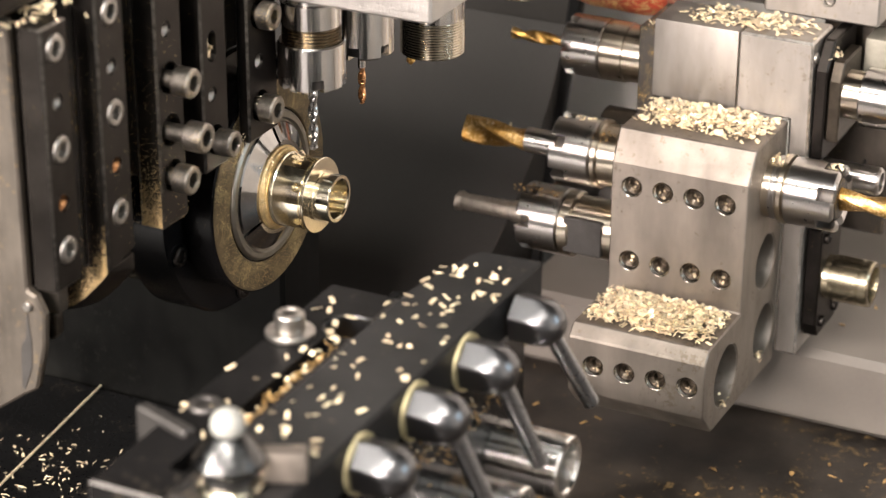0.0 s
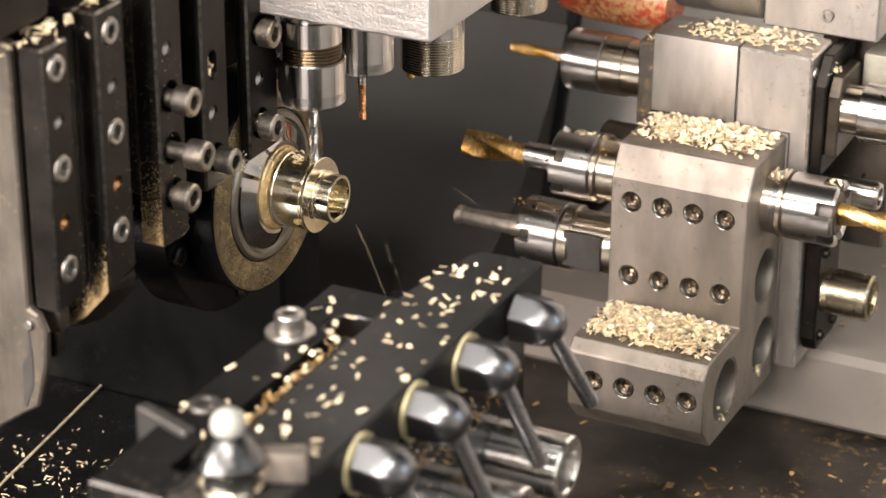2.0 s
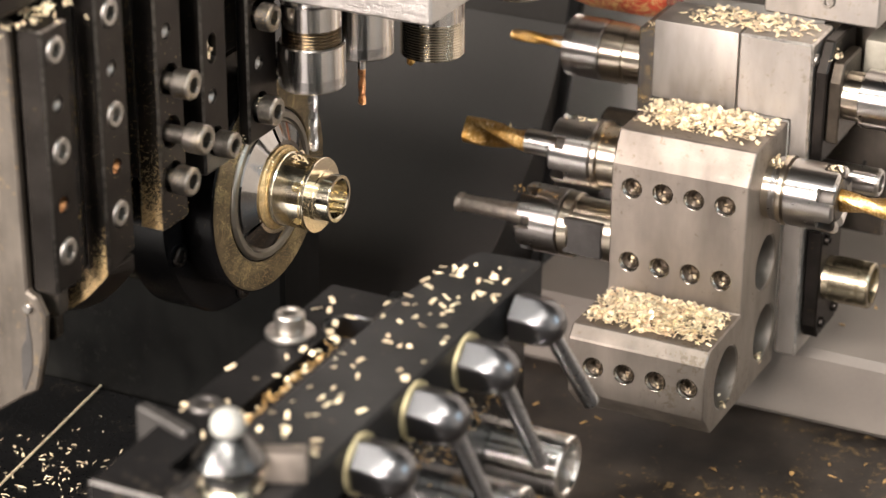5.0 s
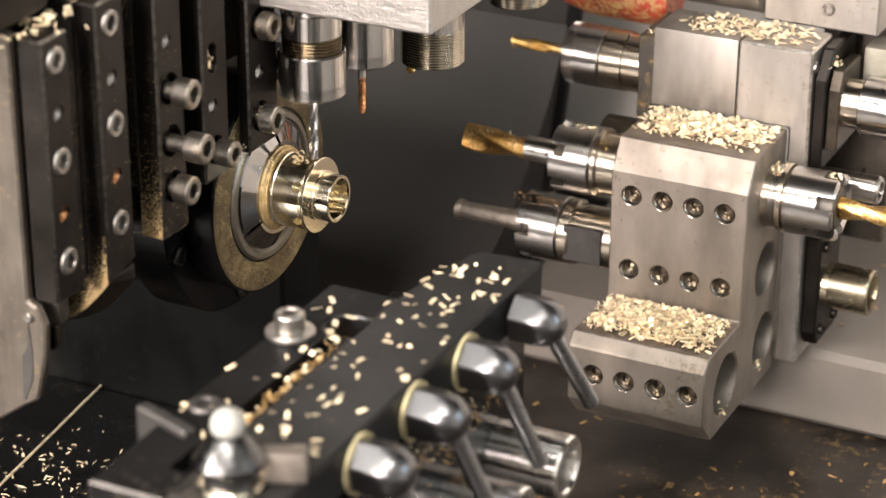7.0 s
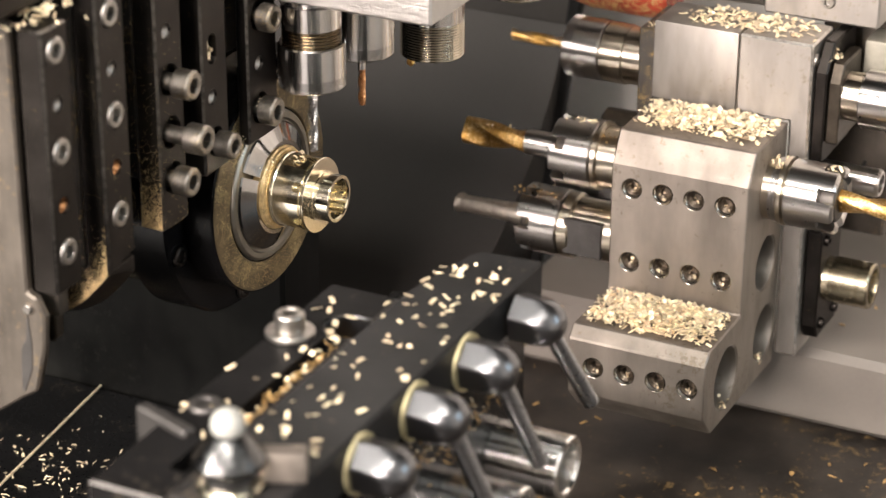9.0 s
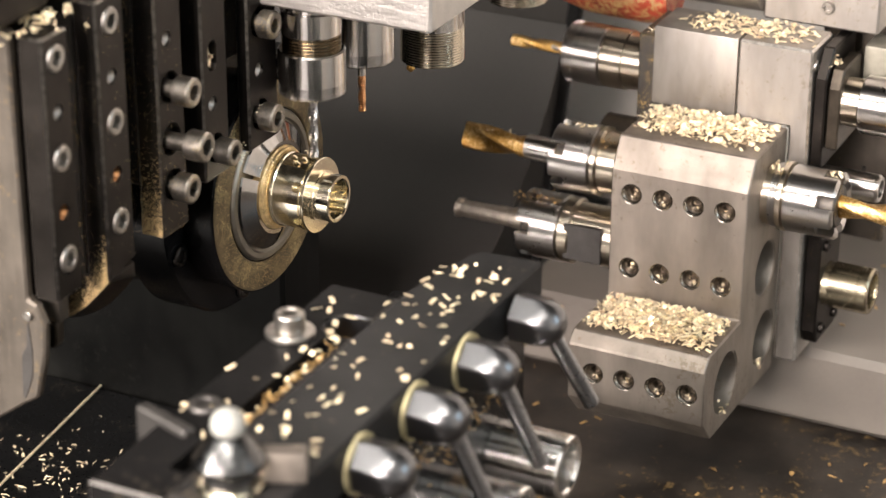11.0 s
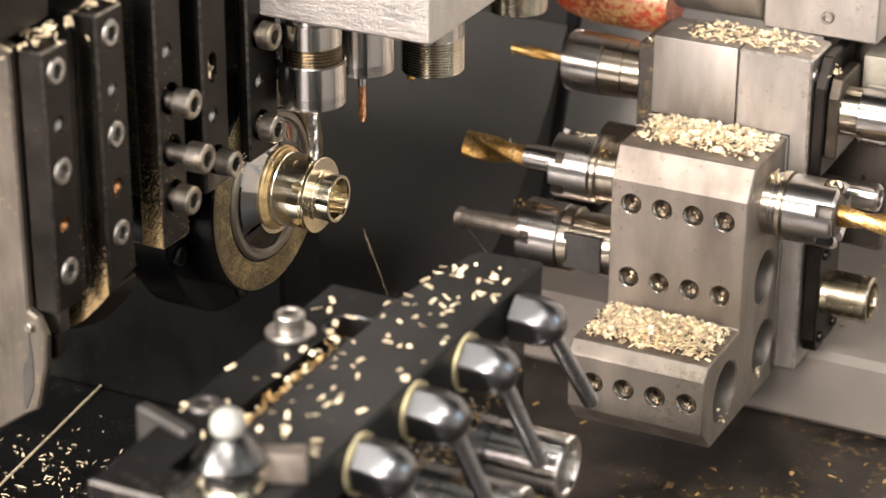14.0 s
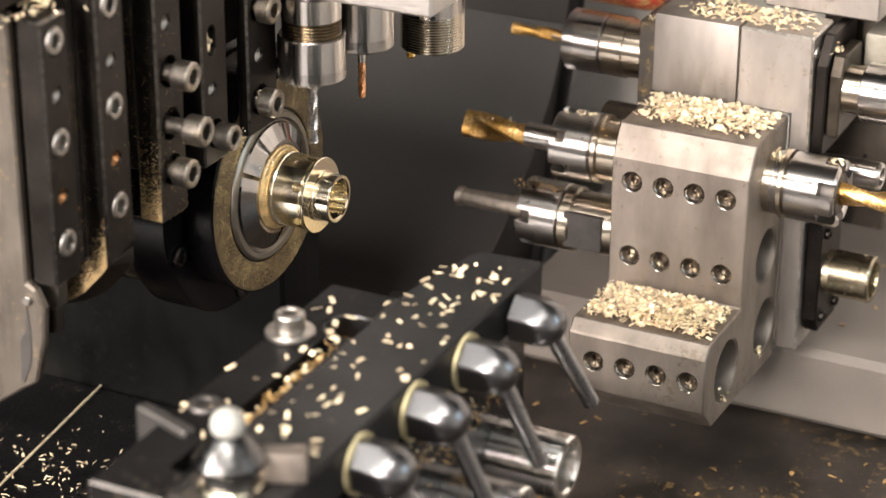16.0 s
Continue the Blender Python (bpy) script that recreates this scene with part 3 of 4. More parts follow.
def live_spindle(y, zn, nut_len, tip, mat, drill_r, bare=False, shank=0, phase=0.0):
    """A spinning collet chuck that hangs at x = -9: its nut's foot at zn, the drill's point at tip."""
    ax = (-9, y, 0)
    if bare:
        s = part("threaded_nose", thread("z", ax, 11.6, zn + 13, zn, 1.0, 0.28), STEEL_WARM_Z, head, "oily threaded spindle nose", pivot=(-9, y, zn))
        part("nose_collar", rod("z", ax, 11.6, zn + 13, zn + 60, 0.3, 48), CHROME_Z, s)
    else:
        s = part("collet_nut", nut("z", ax, 11.1, zn + nut_len, zn, drill_r + 1.8), CHROME_Z, head, "bright slotted collet nut", pivot=(-9, y, zn))
        part("thread", thread("z", ax, 9.8, zn + nut_len + 5.6, zn + nut_len - 2, 1.0, 0.35), OILED, s)
        part("spindle_neck", lathe([(zn + nut_len + 5.6, 0), (zn + nut_len + 5.6, 9.9), (zn + nut_len + 13.4, 10.0), (zn + nut_len + 13.8, 8.6), (zn + nut_len + 15.4, 8.6), (zn + nut_len + 15.8, 10.6), (zn + 60, 10.6), (zn + 60, 0)], "z", ax, 48), CHROME_Z, s)
        # Dark core: the shade of the deep slots is put into its colour.
        part("collet", rod("z", ax, 8.6, zn + 0.5, zn + 5.4, 0.3, 36), SOCKET, s, "dark core added as the shade in the slots")
        if shank:
            part("drill_shank", rod("z", ax, drill_r * 0.96, zn - shank, zn + 4, 0.1, 24), CHROME_Z, s)
        part("twist_drill", twist_drill("z", ax, drill_r, zn - shank, tip + drill_r * 0.5, 1, drill_r * 8.5, drill_r * 0.5, steps=90), mat, s)
    SPIN.append((s, "Z", phase))
    return s


live_spindle(0.3, 39.2, 15.4, 15.4, HSS, 1.7, phase=22.0)
live_spindle(34.2, 39.2, 20, 19.8, COPPER, 1.35, shank=6, phase=-3.0)
live_spindle(87.5, 21.6, 0, 0, HSS, 1, bare=True)
live_spindle(160, 21.5, 0, 0, HSS, 1, bare=True)
part("spare_drill", twist_drill("z", (-26.6, 105, 0), 1.6, 60, 8.6, 1, 14, 1.4), GOLD, head, "copper coated drill point")


# ---- gang slide: end-working tool block ----
block = thing("tool_block", (72, 150, -115), "stepped milled steel tool block with set screws and bores", "tool block")
SLIDE.append(block)
prof = [(90.6, -81.4), (94.9, -77), (127, -77), (127, -25.7), (134, -14.4), (167.8, -14.4), (167.8, -114.5), (100.3, -113.4), (91.0, -103.6)]
bb = part("block_body", prism(prof, "x", 45.6, 99, 0.5), MILLED, block)
screws = [(53.8 + 12.2 * k, 127, z) for z in (-34.5, -64.5) for k in range(4)]
low = [(55.6 + 12.25 * k, 90.6, -91.8) for k in range(4)]
cut(bb, [lathe([(-1, 0), (-1, 4.75), (1.0, 3.35), (7, 3.35), (7, 0)], "y", (x, y, z), 28) for x, y, z in screws + low] + [rod("x", (0, y, -96.5), r, 40, 110, 0, 48) for y, r in ((114, 12.6), (155, 11.6))] + [rod("x", (0, 152, -65.7), 11.2, 60, 110, 0, 48)])
for x, y, z in screws + low:
    part("set_screw", lathe([(2.4, 3.33), (2.6, 3.1), (2.3, 2.9), (2.8, 2.6), (2.5, 2.4), (2.9, 1.9), (3.4, 1.7), (5.4, 1.65), (5.6, 0)], "y", (x, y, z), 28, lambda i, a, q: hexed(a, q * 0.93) if i in (6, 7) else q), GRUB, block, "oily socket set screw clogged with brass")
    part("countersink", lathe([(0.02, 3.9), (-0.05, 4.08), (1.0, 3.3), (1.4, 3.3), (0.02, 3.9)], "y", (x, y, z), 28), LIP, block)
# Added linings: light falling into the bores is painted as a paler steel.
for y, z, r, x0 in ((114, -96.5, 12.5, 46.5), (155, -96.5, 11.5, 46.5), (152, -65.7, 11.1, 61)):
    part("bore_light_lining", lathe([(98.6, r), (98.6, r - 0.5), (x0, r - 0.5), (x0, r), (98.6, r)], "x", (0, y, z), 64), GROUND, block, "added lining, paler for the light inside the bore")
upper = thing("upper_tool_block", (66, 205, -14), "ground steel tool block with a vertical joint", "tool block")
SLIDE.append(upper)
lit_worn_edges(part("block_half", box(44.2, 77.72, 168, 192, -14.2, 17, 0.7, 2), GROUND, upper), BARE)
lit_worn_edges(part("block_half", prism([(78, -14.2), (78, 17), (106.6, 17), (108.2, -111), (99.35, -111), (99.2, -14.2)], "y", 168, 192, 0.8), GROUND, upper), BARE)
part("end_plate", box(37, 44, 171, 200, -24, 12, 0.6), BLACK_DUSTY, upper, "black end plate with brass dust")
part("side_plate", prism([(170, 6), (178, 16), (204, 16), (204, -30), (170, -30)], "x", 107.4, 112, 0.6), BLACK, upper, "black side flange")
part("side_boss", prism([(172, 2), (176, 9), (196, 9), (196, -22), (172, -22)], "x", 112.2, 117, 0.6), OILY_STEEL, upper, "dusty black boss")
part("side_screw", cap_screw("x", (106.4, 172, 10), 2.4, 1.2), BOLT, upper)
part("lower_flange", prism([(171, -58), (196, -58), (196, -104), (174, -104), (171, -98)], "x", 108.6, 114.5, 0.6), BLACK, upper, "black side flange")
for y, z in ((176, -98), (192, -98), (176, -63)):
    part("flange_screw", cap_screw("x", (114.5, y, z), 2.2, 1.8), BLACK, upper)
rear = thing("rear_tool_block", (95, 215, 17), "pale steel block standing on the ground block", "tool block")
SLIDE.append(rear)
part("block_body", box(78, 123, 194, 240, 17.2, 80, 0.8), GROUND, rear)
part("rounded_clamp", rod("x", (0, 203, 31.4), 14, 42, 77.6, 0.8, 56), GROUND, rear)
part("clamp_screw", cap_screw("y", (103.5, 194, 25.5), 2.4, 2.2, -1), BOLT, rear)
part("back_plate", box(96, 126, 214, 220, -75, 17, 0.8), MESH_GREY, rear)
for x, z in ((119, -20), (121, -27), (116, -47)):
    bm = box(-0.7, 0.7, -0.5, 0.5, -3, 3, 0.3)
    bm.transform(Matrix.Translation((x, 214, z)) @ Matrix.Rotation(radians(12), 4, "Y"))
    part("slot_mark", bm, SOCKET, rear)
part("tan_body", box(117.5, 170, 196.5, 213, -16, 12, 1.5, 2), STEP_BODY, rear, "stained pale steel body")


def end_tool(name, y, z, x0, shank_r, ring, nut_r, nut0, nut1, label, turn=155.0):
    t = thing(name, (x0, y, z), label, "collet chuck", "end-working tools")
    SLIDE.append(t)
    sg = 1 if nut1 > nut0 else -1
    part("holder_shank", lathe([(x0, 0), (x0, shank_r), (nut0 - ring * sg, shank_r), (nut0 - ring * sg, shank_r + 0.8), (nut0 - (ring - 0.6) * sg, shank_r + 1.4), (nut0 - 0.8 * sg, shank_r + 1.4), (nut0 - 0.6 * sg, shank_r - 0.6), (nut0 + sg, shank_r - 0.6), (nut0 + sg, 0)], "x", (0, y, z), 64), STEEL_WARM, t)
    n = part("collet_nut", nut("x", (0, y, z), nut_r, nut0, nut1, 8.4, 6, 0, 4.4), CHROME, t, "bright slotted collet nut", pivot=(nut0, y, z))
    # Dark steel here paints the shade seen through the nut's slots.
    part("collet", lathe([(nut1 - 6.5 * sg, 0), (nut1 - 6.5 * sg, 8.3), (nut1 - 1.2 * sg, 8.2), (nut1 - 0.4 * sg, 7.4), (nut1 - 0.4 * sg, 0)], "x", (0, y, z), 40), BLACK_DUSTY, t, "brass-dusted collet, its dark colour standing in for shade in the slots")
    slots = []
    for k in range(6):
        bm = box(min(nut1 - 6.4 * sg, nut1 + sg), max(nut1 - 6.4 * sg, nut1 + sg), 7.5, nut_r + 3, -2.5, 2.5, 0)
        bm.transform(Matrix.Translation((0, y, z)) @ Matrix.Rotation(radians(turn + 60 * k), 4, "X"))
        slots.append(bm)
    cut(n, slots)
    return t, n


t3, n3 = end_tool("boring_tool", 152, -66, 60, 11.6, 5.2, 13.2, 17.8, 0.5, "collet chuck with a grey boring bar in the tool block", 168.0)
part("shank_flat", box(21, 37, 152 - 12.1, 152 - 9.2, -73, -58.5, 0.4), DARK_STEEL, t3)
part("boring_bar", lathe([(4, 0), (4, 4.3), (-5, 4.3), (-5.3, 3.9), (-27, 3.7), (-28, 4.3), (-29.3, 4.4), (-29.5, 3.2), (-29.5, 0)], "x", (0, 152, -66), 32, lambda i, a, q: q * (0.8 if 0.6 < a < 2.2 and i > 3 else 1)), CARBIDE, t3, "worn grey boring bar")
t2, n2 = end_tool("milling_tool", 152, -34.7, 60, 12.0, 3.0, 13.4, 30.6, 13.9, "collet chuck with a gold coated end mill in the tool block", 149.0)
part("mill_shank", rod("x", (0, 152, -34.7), 4.9, 0, 17, 0.2, 32), CHROME, t2)
part("end_mill", twist_drill("x", (0, 152, -34.7), 5.3, 0.4, -26.0, 1, 75, 0.6, 0.66), GOLD, t2, "gold coated end mill clogged with brass")
t1 = thing("live_drill", (37, 186, -5.7), "spinning collet chuck with a gold coated drill", "collet chuck", "end-working tools")
SLIDE.append(t1)
A1 = (0, 186, -5.7)
s1 = part("collet_nut", nut("x", A1, 12.0, 18.6, 3.0, 4.5, 6, 5.8, 4.4), CHROME, t1, "bright slotted collet nut", pivot=(18.6, 186, -5.7))
part("collar", lathe([(18.8, 0), (18.8, 11.2), (19.4, 11.8), (28, 11.8), (28.4, 11.2), (36.8, 11.2), (36.8, 0)], "x", A1, 64), STEEL_WARM, s1)
part("gold_drill", twist_drill("x", A1, 2.4, -1, -22.4, 1, 30, 1.0, 0.5), GOLD, s1, "gold coated drill")
part("drill_shank", rod("x", A1, 1.7, -5, 4, 0.1, 20), CHROME, s1)
SPIN.append((s1, "X", 0.0))
t4, n4 = end_tool("drilling_tool", 152, -34.7, 80, 11.6, 3.0, 12.6, 107.5, 126.5, "collet chuck with a gold step drill facing the rear")
part("thread", thread("x", (0, 152, -34.7), 12.0, 101.6, 106.8, 0.9, 0.3), CHROME, t4)
part("step_drill", twist_drill("x", (0, 152, -34.7), 4.6, 126, 172, 1, 95, 1.4, 0.6), GOLD, t4, "gold coated step drill")
t5 = thing("rear_sleeve", (114, 182, -81.5), "oily steel sleeve on a black flange", "tool sleeve", "rear sleeves")
SLIDE.append(t5)
part("sleeve", lathe([(114.6, 0), (114.6, 8.8), (117, 8.4), (117.4, 9.1), (128.4, 9.1), (128.6, 8.7), (129.2, 8.7), (129.4, 9.1), (132, 9.1), (132.8, 8.5), (132.8, 7.0), (131, 6.6), (120, 6.2), (120, 0)], "x", (0, 182, -81.2), 64), OLIVE, t5)
t6 = thing("upper_sleeve", (117, 182, -5.5), "bright collet sleeve on a black flange", "tool sleeve", "rear sleeves")
SLIDE.append(t6)
part("sleeve", lathe([(112.2, 0), (112.2, 8.4), (114, 9.2), (123.4, 9.2), (123.4, 0)], "x", (0, 182, -5.5), 64), STEEL_WARM, t6)
part("collet_nut", nut("x", (0, 182, -5.5), 11.0, 123.6, 150, 6, 6, 2.5, 4.4), CHROME, t6)
t7 = thing("rear_spigot", (120, 180, -37.5), "small bright steel spigot behind the drilling tool", "tool sleeve", "rear sleeves")
SLIDE.append(t7)
part("spigot", lathe([(106, 0), (106, 5.4), (132, 5.4), (133, 4.8), (133, 3.6), (128, 3.4), (128, 0)], "x", (0, 180, -37.5), 48), CHROME, t7)
bush = thing("dark_bush", (44, 172, -31.5), "oil-black round bush behind the milling chuck", "tool sleeve")
SLIDE.append(bush)
part("bush_body", rod("x", (0, 172, -31.5), 8.0, 24, 45.4, 0.8, 48), OILY_STEEL, bush)
red = thing("red_tool", (10, 212, 10), "rust-red painted tool body smeared with oil and brass", "cutting tool")
SLIDE.append(red)
part("tool_body", lathe([(-16, 0), (-16, 5), (-10, 10), (2, 13), (26, 13.5), (36, 11), (36, 0)], "x", (0, 212, 15), 40), RED, red)


# ---- clamp block with lever nuts ----
base = thing("clamp_block", (80, -120, -149), "black steel clamp block with two long plates on top", "clamp block")
part("block_body", box(52, 97, -216, -62, -149.8, 6, 2), SPINDLE_BLACK, base)
lp = part("lower_plate", box(48.8, 71, -218, -92.8, 6.2, 20, 0.8), PLATE, base, "black ground plate with a slot")
rp = part("upper_plate", prism([(72.2, -218), (98.9, -218), (98.9, -56), (80, -57.5), (77.6, -61), (72.2, -92)], "z", 8, 22, 0.8), PLATE_WORN, base, "long black ground plate strewn with chips")
cut(lp, [rod("z", (66.6, -115, 0), 7.6, 9, 40, 0, 40)])
cut(lp, [box(63.6, 69.8, -204, -123.5, 15.5, 40, 0)])
# The plate's edge highlight is put into the colour of its bevels.
lit_worn_edges(lp, DARK_STEEL)
part("bush", lathe([(9, 7.0), (9, 7.5), (19.4, 7.5), (19.6, 7.3), (19.6, 7.1), (19.4, 7.0), (9, 7.0)], "z", (66.6, -115, 0), 48), HUB, base, "bright steel bush in the plate")
part("slot_floor", box(70.9, 72.3, -217.5, -92.9, 6.2, 16, 0), BLACK, base)
bolt = thing("washer_bolt", (54.6, -126.5, 20), "grey socket head bolt with a wide washer on the plate", "bolt")
part("washer", lathe([(20, 0), (20, 6.6), (20.4, 7.0), (21.4, 7.0), (21.8, 6.6), (21.8, 0)], "z", (54.6, -127, 0), 48), BOLT, bolt)
part("screw", cap_screw("z", (54.6, -127, 21.8), 4.2, 5.2), BOLT, bolt)


def lever_nut(y, lean, ringed=True):
    t = thing("lever_nut", (103, y, 13.5), "rounded steel clamp nut with a straight lever handle", "clamp lever", "clamp levers")
    if ringed:
        part("washer", lathe([(99.1, 0), (99.1, 8.3), (100.1, 8.3), (100.1, 0)], "x", (0, y, 13.5), 40), YELLOW, t, "yellowed washer ring")
    dome = [(100.2, 0), (100.2, 7.6), (101, 8.1), (104, 8.05), (106, 7.85), (108, 7.45), (110, 6.85), (111.6, 6.1), (113, 5.1), (114.1, 3.9), (114.7, 2.6), (114.8, 1.2), (114.8, 0)]
    part("hub", lathe(dome, "x", (0, y, 13.5), 72, lambda i, a, q: min(q, hexed(a - 0.21, 6.7))), HUB, t)
    bm = rod("z", (0, 0, 0), 2.5, -36, -4, 0.5, 28)
    bm.transform(Matrix.Translation((109, y, 13.5)) @ Matrix.Rotation(radians(lean), 4, "X") @ Matrix.Rotation(radians(-14), 4, "Y"))
    part("lever", bm, LEVER, t, "straight round lever")
    return t


for y, lean in ((-76.5, 26), (-108.5, 18), (-139.5, 18), (-170.5, 18)):
    lever_nut(y, lean, y < -80)


def sleeve(y, z, x0, x1, r):
    t = thing("tool_sleeve", (x0, y, z), "bright hollow steel sleeve in the clamp block", "tool sleeve", "clamp sleeves")
    part("tube", lathe([(x0, 0), (x0, r), (x1 - 4.1, r), (x1 - 4.1, r - 2.6), (x0 + 6, r - 2.6), (x0 + 6, 0)], "x", (0, y, z), 64), TUBE, t)
    part("end_ring", lathe([(x1 - 4, r - 2.7), (x1 - 4, r), (x1 - 0.8, r), (x1, r - 0.5), (x1, r - 1.9), (x1 - 0.9, r - 2.4), (x1 - 4, r - 2.7)], "x", (0, y, z), 64), TUBE, t)


sleeve(-82, -28.5, 97.2, 120, 9.6)
sleeve(-114, -28.5, 97.2, 120, 9.6)
knob = thing("conical_knob", (84, -208, 20), "polished conical knob with a domed screw", "knob")
part("base_ring", lathe([(22.1, 0), (22.1, 8.2), (23.4, 8.2), (24, 7.6), (24, 0)], "z", (84, -208, 0), 48), BRASS, knob, "brass base ring")
part("neck", rod("z", (84, -208, 0), 6.4, 24.1, 28.4, 0.3, 40), HUB, knob)
part("cone", lathe([(28.5, 0), (28.5, 8.3), (29.2, 8.9), (30.4, 8.9), (31.2, 8.3), (36.4, 4.7), (37, 3.9), (37, 0)], "z", (84, -208, 0), 56), KNOB, knob)
part("dome", lathe([(37.1, 0), (37.1, 3.0), (37.8, 3.9), (39.0, 4.3), (40.6, 4.2), (42, 3.6), (43.1, 2.5), (43.7, 1.3), (43.9, 0)], "z", (84, -208, 0), 40), WHITE_CAP, knob, "white plastic cap")
stop = thing("stop_bracket", (51, -184, 6), "dark grey steel stop bracket", "bracket")
bm = box(-10, 10, -2.2, 2.2, -14, 22, 0.8)
bm.transform(Matrix.Translation((50.5, -184.5, 0)) @ Matrix.Rotation(radians(-19), 4, "Z"))
part("upright", bm, DARK_STEEL, stop)
spare = thing("plate_screw", (55.5, -173, 20), "dark socket screw in the slotted plate", "bolt")
part("screw", cap_screw("z", (55.5, -173, 20), 4.6, 1.6), DARK_STEEL, spare)
lug = thing("grey_lug", (94.6, -199, 22), "grey steel lug standing on the plate", "bracket")
bm = box(-6.2, 6.2, 0, 5.5, 22.2, 30.6, 0.9, 2)
bm.transform(Matrix.Translation((94.6, -201.5, 0)) @ Matrix.Rotation(radians(26), 4, "Z"))
part("lug_body", bm, MILLED, lug)
bm = rod("z", (0, 0, 0), 1.7, 0, 11, 0.6, 24)
bm.transform(Matrix.Translation((88.6, -204.6, 24.0)) @ Matrix.Rotation(radians(-28), 4, "Y"))
part("lug_pin", bm, LEVER, lug, "bright leaning pin")


wire = thing("wire", (-125, 5, -127), "straight thin brass wire on the black tray", "wire")
bm = rod("x", (0, 0, 0), 0.5, -60, 68, 0.2, 10)
bm.transform(Matrix.Translation((-131, 13, -127.4)) @ Matrix.Rotation(radians(97), 4, "Z"))
part("strand", bm, CHIP, wire)


# ---- loose chips ----
def heap(seed, n, x0, x1, y0, y1, z, rise, fill=0.0):
    """Spots on a ledge, densest in the middle; rise: how high the heap grows."""
    rng, out = random.Random(seed), []
    while len(out) < n:
        u, v = rng.random(), rng.random()
        d = (1 - (2 * u - 1) ** 4) * (1 - (2 * v - 1) ** 4)
        if rng.random() < max(fill, d):
            out.append((x0 + (x1 - x0) * u, y0 + (y1 - y0) * v, z + 0.25 + rng.random() * rise * d, 0.20 + 0.1 * (rise > 1)))
    return out


for spots, label, seed in (
        (heap(1, 1150, 46, 98, 97, 126.5, -77, 3.8), "heap of brass chips on the lower step of the tool block", 11),
        (heap(6, 700, 46.5, 98, 98, 126, -77, 3.6), "crumbs of brass in the heap on the lower step", 14),
        (heap(7, 460, 46.5, 98, 140, 167, -14.4, 2.2), "crumbs of brass on the upper step", 15),
        (heap(2, 620, 46, 98, 139, 167.5, -14.4, 3.0), "brass chips on the upper step of the tool block", 12),
        (heap(3, 240, 50, 106, 171, 193.5, 17, 0.9), "brass chips on top of the ground block", 13)):
    SLIDE.append(chip_pile("brass_chips", spots, 0.6 if "crumbs" in label else 1.25, 1.5 if "crumbs" in label else 3.7, label, seed, (72, 150, -20)))


def sprinkle(n, seed, cx, cy, cz, sx, sy, sz, lo, hi, label, slide=True, heap_tilt=0.5, mat=None):
    g = random.Random(seed)
    ob = chip_pile("brass_chips", [(g.gauss(cx, sx), g.gauss(cy, sy), g.gauss(cz, sz), heap_tilt) for _ in range(n)], lo, hi, label, seed + 50, (cx, cy, cz), mat)
    if slide:
        SLIDE.append(ob)


sprinkle(34, 61, -20.4, -25.2, 24.6, 0.5, 1.3, 2.0, 0.2, 0.7, "fine brass chips clinging between two clamp bars")
sprinkle(9, 62, -18.6, -17.0, 36.2, 0.4, 1.0, 1.6, 0.4, 1.5, "fine brass chips on a dark screw head")
sprinkle(30, 63, -27, -123, 98.6, 4.5, 7.5, 0.8, 1.2, 5.5, "curled brass chips on top of a clamp bar")
sprinkle(10, 64, -25, -98, 100.6, 2.0, 4.0, 0.5, 2.0, 5.0, "curled brass chips on top of a clamp bar")
sprinkle(14, 65, 103, 151, -22.6, 3.0, 2.0, 0.4, 1.0, 2.6, "brass chips on the drilling chuck")
sprinkle(8, 66, 124, 152, -23.0, 1.0, 2.5, 0.8, 1.0, 2.6, "brass chips on the drilling chuck's rim")
sprinkle(12, 67, 23, 151, -21.2, 3.4, 1.4, 0.2, 0.8, 2.2, "brass chips on the milling chuck")
sprinkle(14, 68, 113, 178, 11.0, 2.0, 3.0, 1.5, 1.2, 2.8, "brass chips on the side flange")
sprinkle(14, 69, 97, 155, -107.4, 1.5, 3.0, 0.6, 1.0, 2.4, "brass chips lying in an open bore")
sprinkle(10, 70, 97, 114, -108.0, 1.5, 3.0, 0.5, 0.8, 1.6, "brass chips lying in an open bore")
sprinkle(10, 72, -13.5, -2, 12.1, 2.0, 2.0, 0.1, 0.2, 0.6, "fine brass chips on top of the workpiece", False)
sprinkle(30, 73, -20.5, -8, 11.3, 0.8, 3.0, 1.2, 0.3, 0.8, "fine brass chips at the root of the workpiece", False)
sprinkle(70, 94, 8, 149.5, -53.4, 4.5, 3.0, 0.5, 0.4, 1.3, "oily brown chips on the boring chuck", True, 0.5, FLOOR_CHIP)
sprinkle(34, 95, 34.5, 145.5, -24.4, 2.6, 2.2, 1.2, 0.4, 1.4, "oily chips on the collar of the milling chuck", True, 0.6, FLOOR_CHIP)
sprinkle(24, 75, -12, 151.0, -30.2, 4.0, 1.0, 0.15, 0.5, 1.8, "brass chips stuck to the end mill")
sprinkle(160, 77, 98.5, -112, -6, 1.2, 30, 5.0, 0.6, 2.2, "oily chips clotted below the clamp nuts", False, 1.0, FLOOR_CHIP)
sprinkle(60, 76, 98, -112, 0, 0.5, 26, 4.0, 0.6, 1.6, "fine chips caught below the clamp nuts", False)
sprinkle(12, 79, 40.6, 176, 12.2, 1.4, 3.0, 0.2, 0.6, 1.8, "brass chips on the black end plate")
g = random.Random(91)
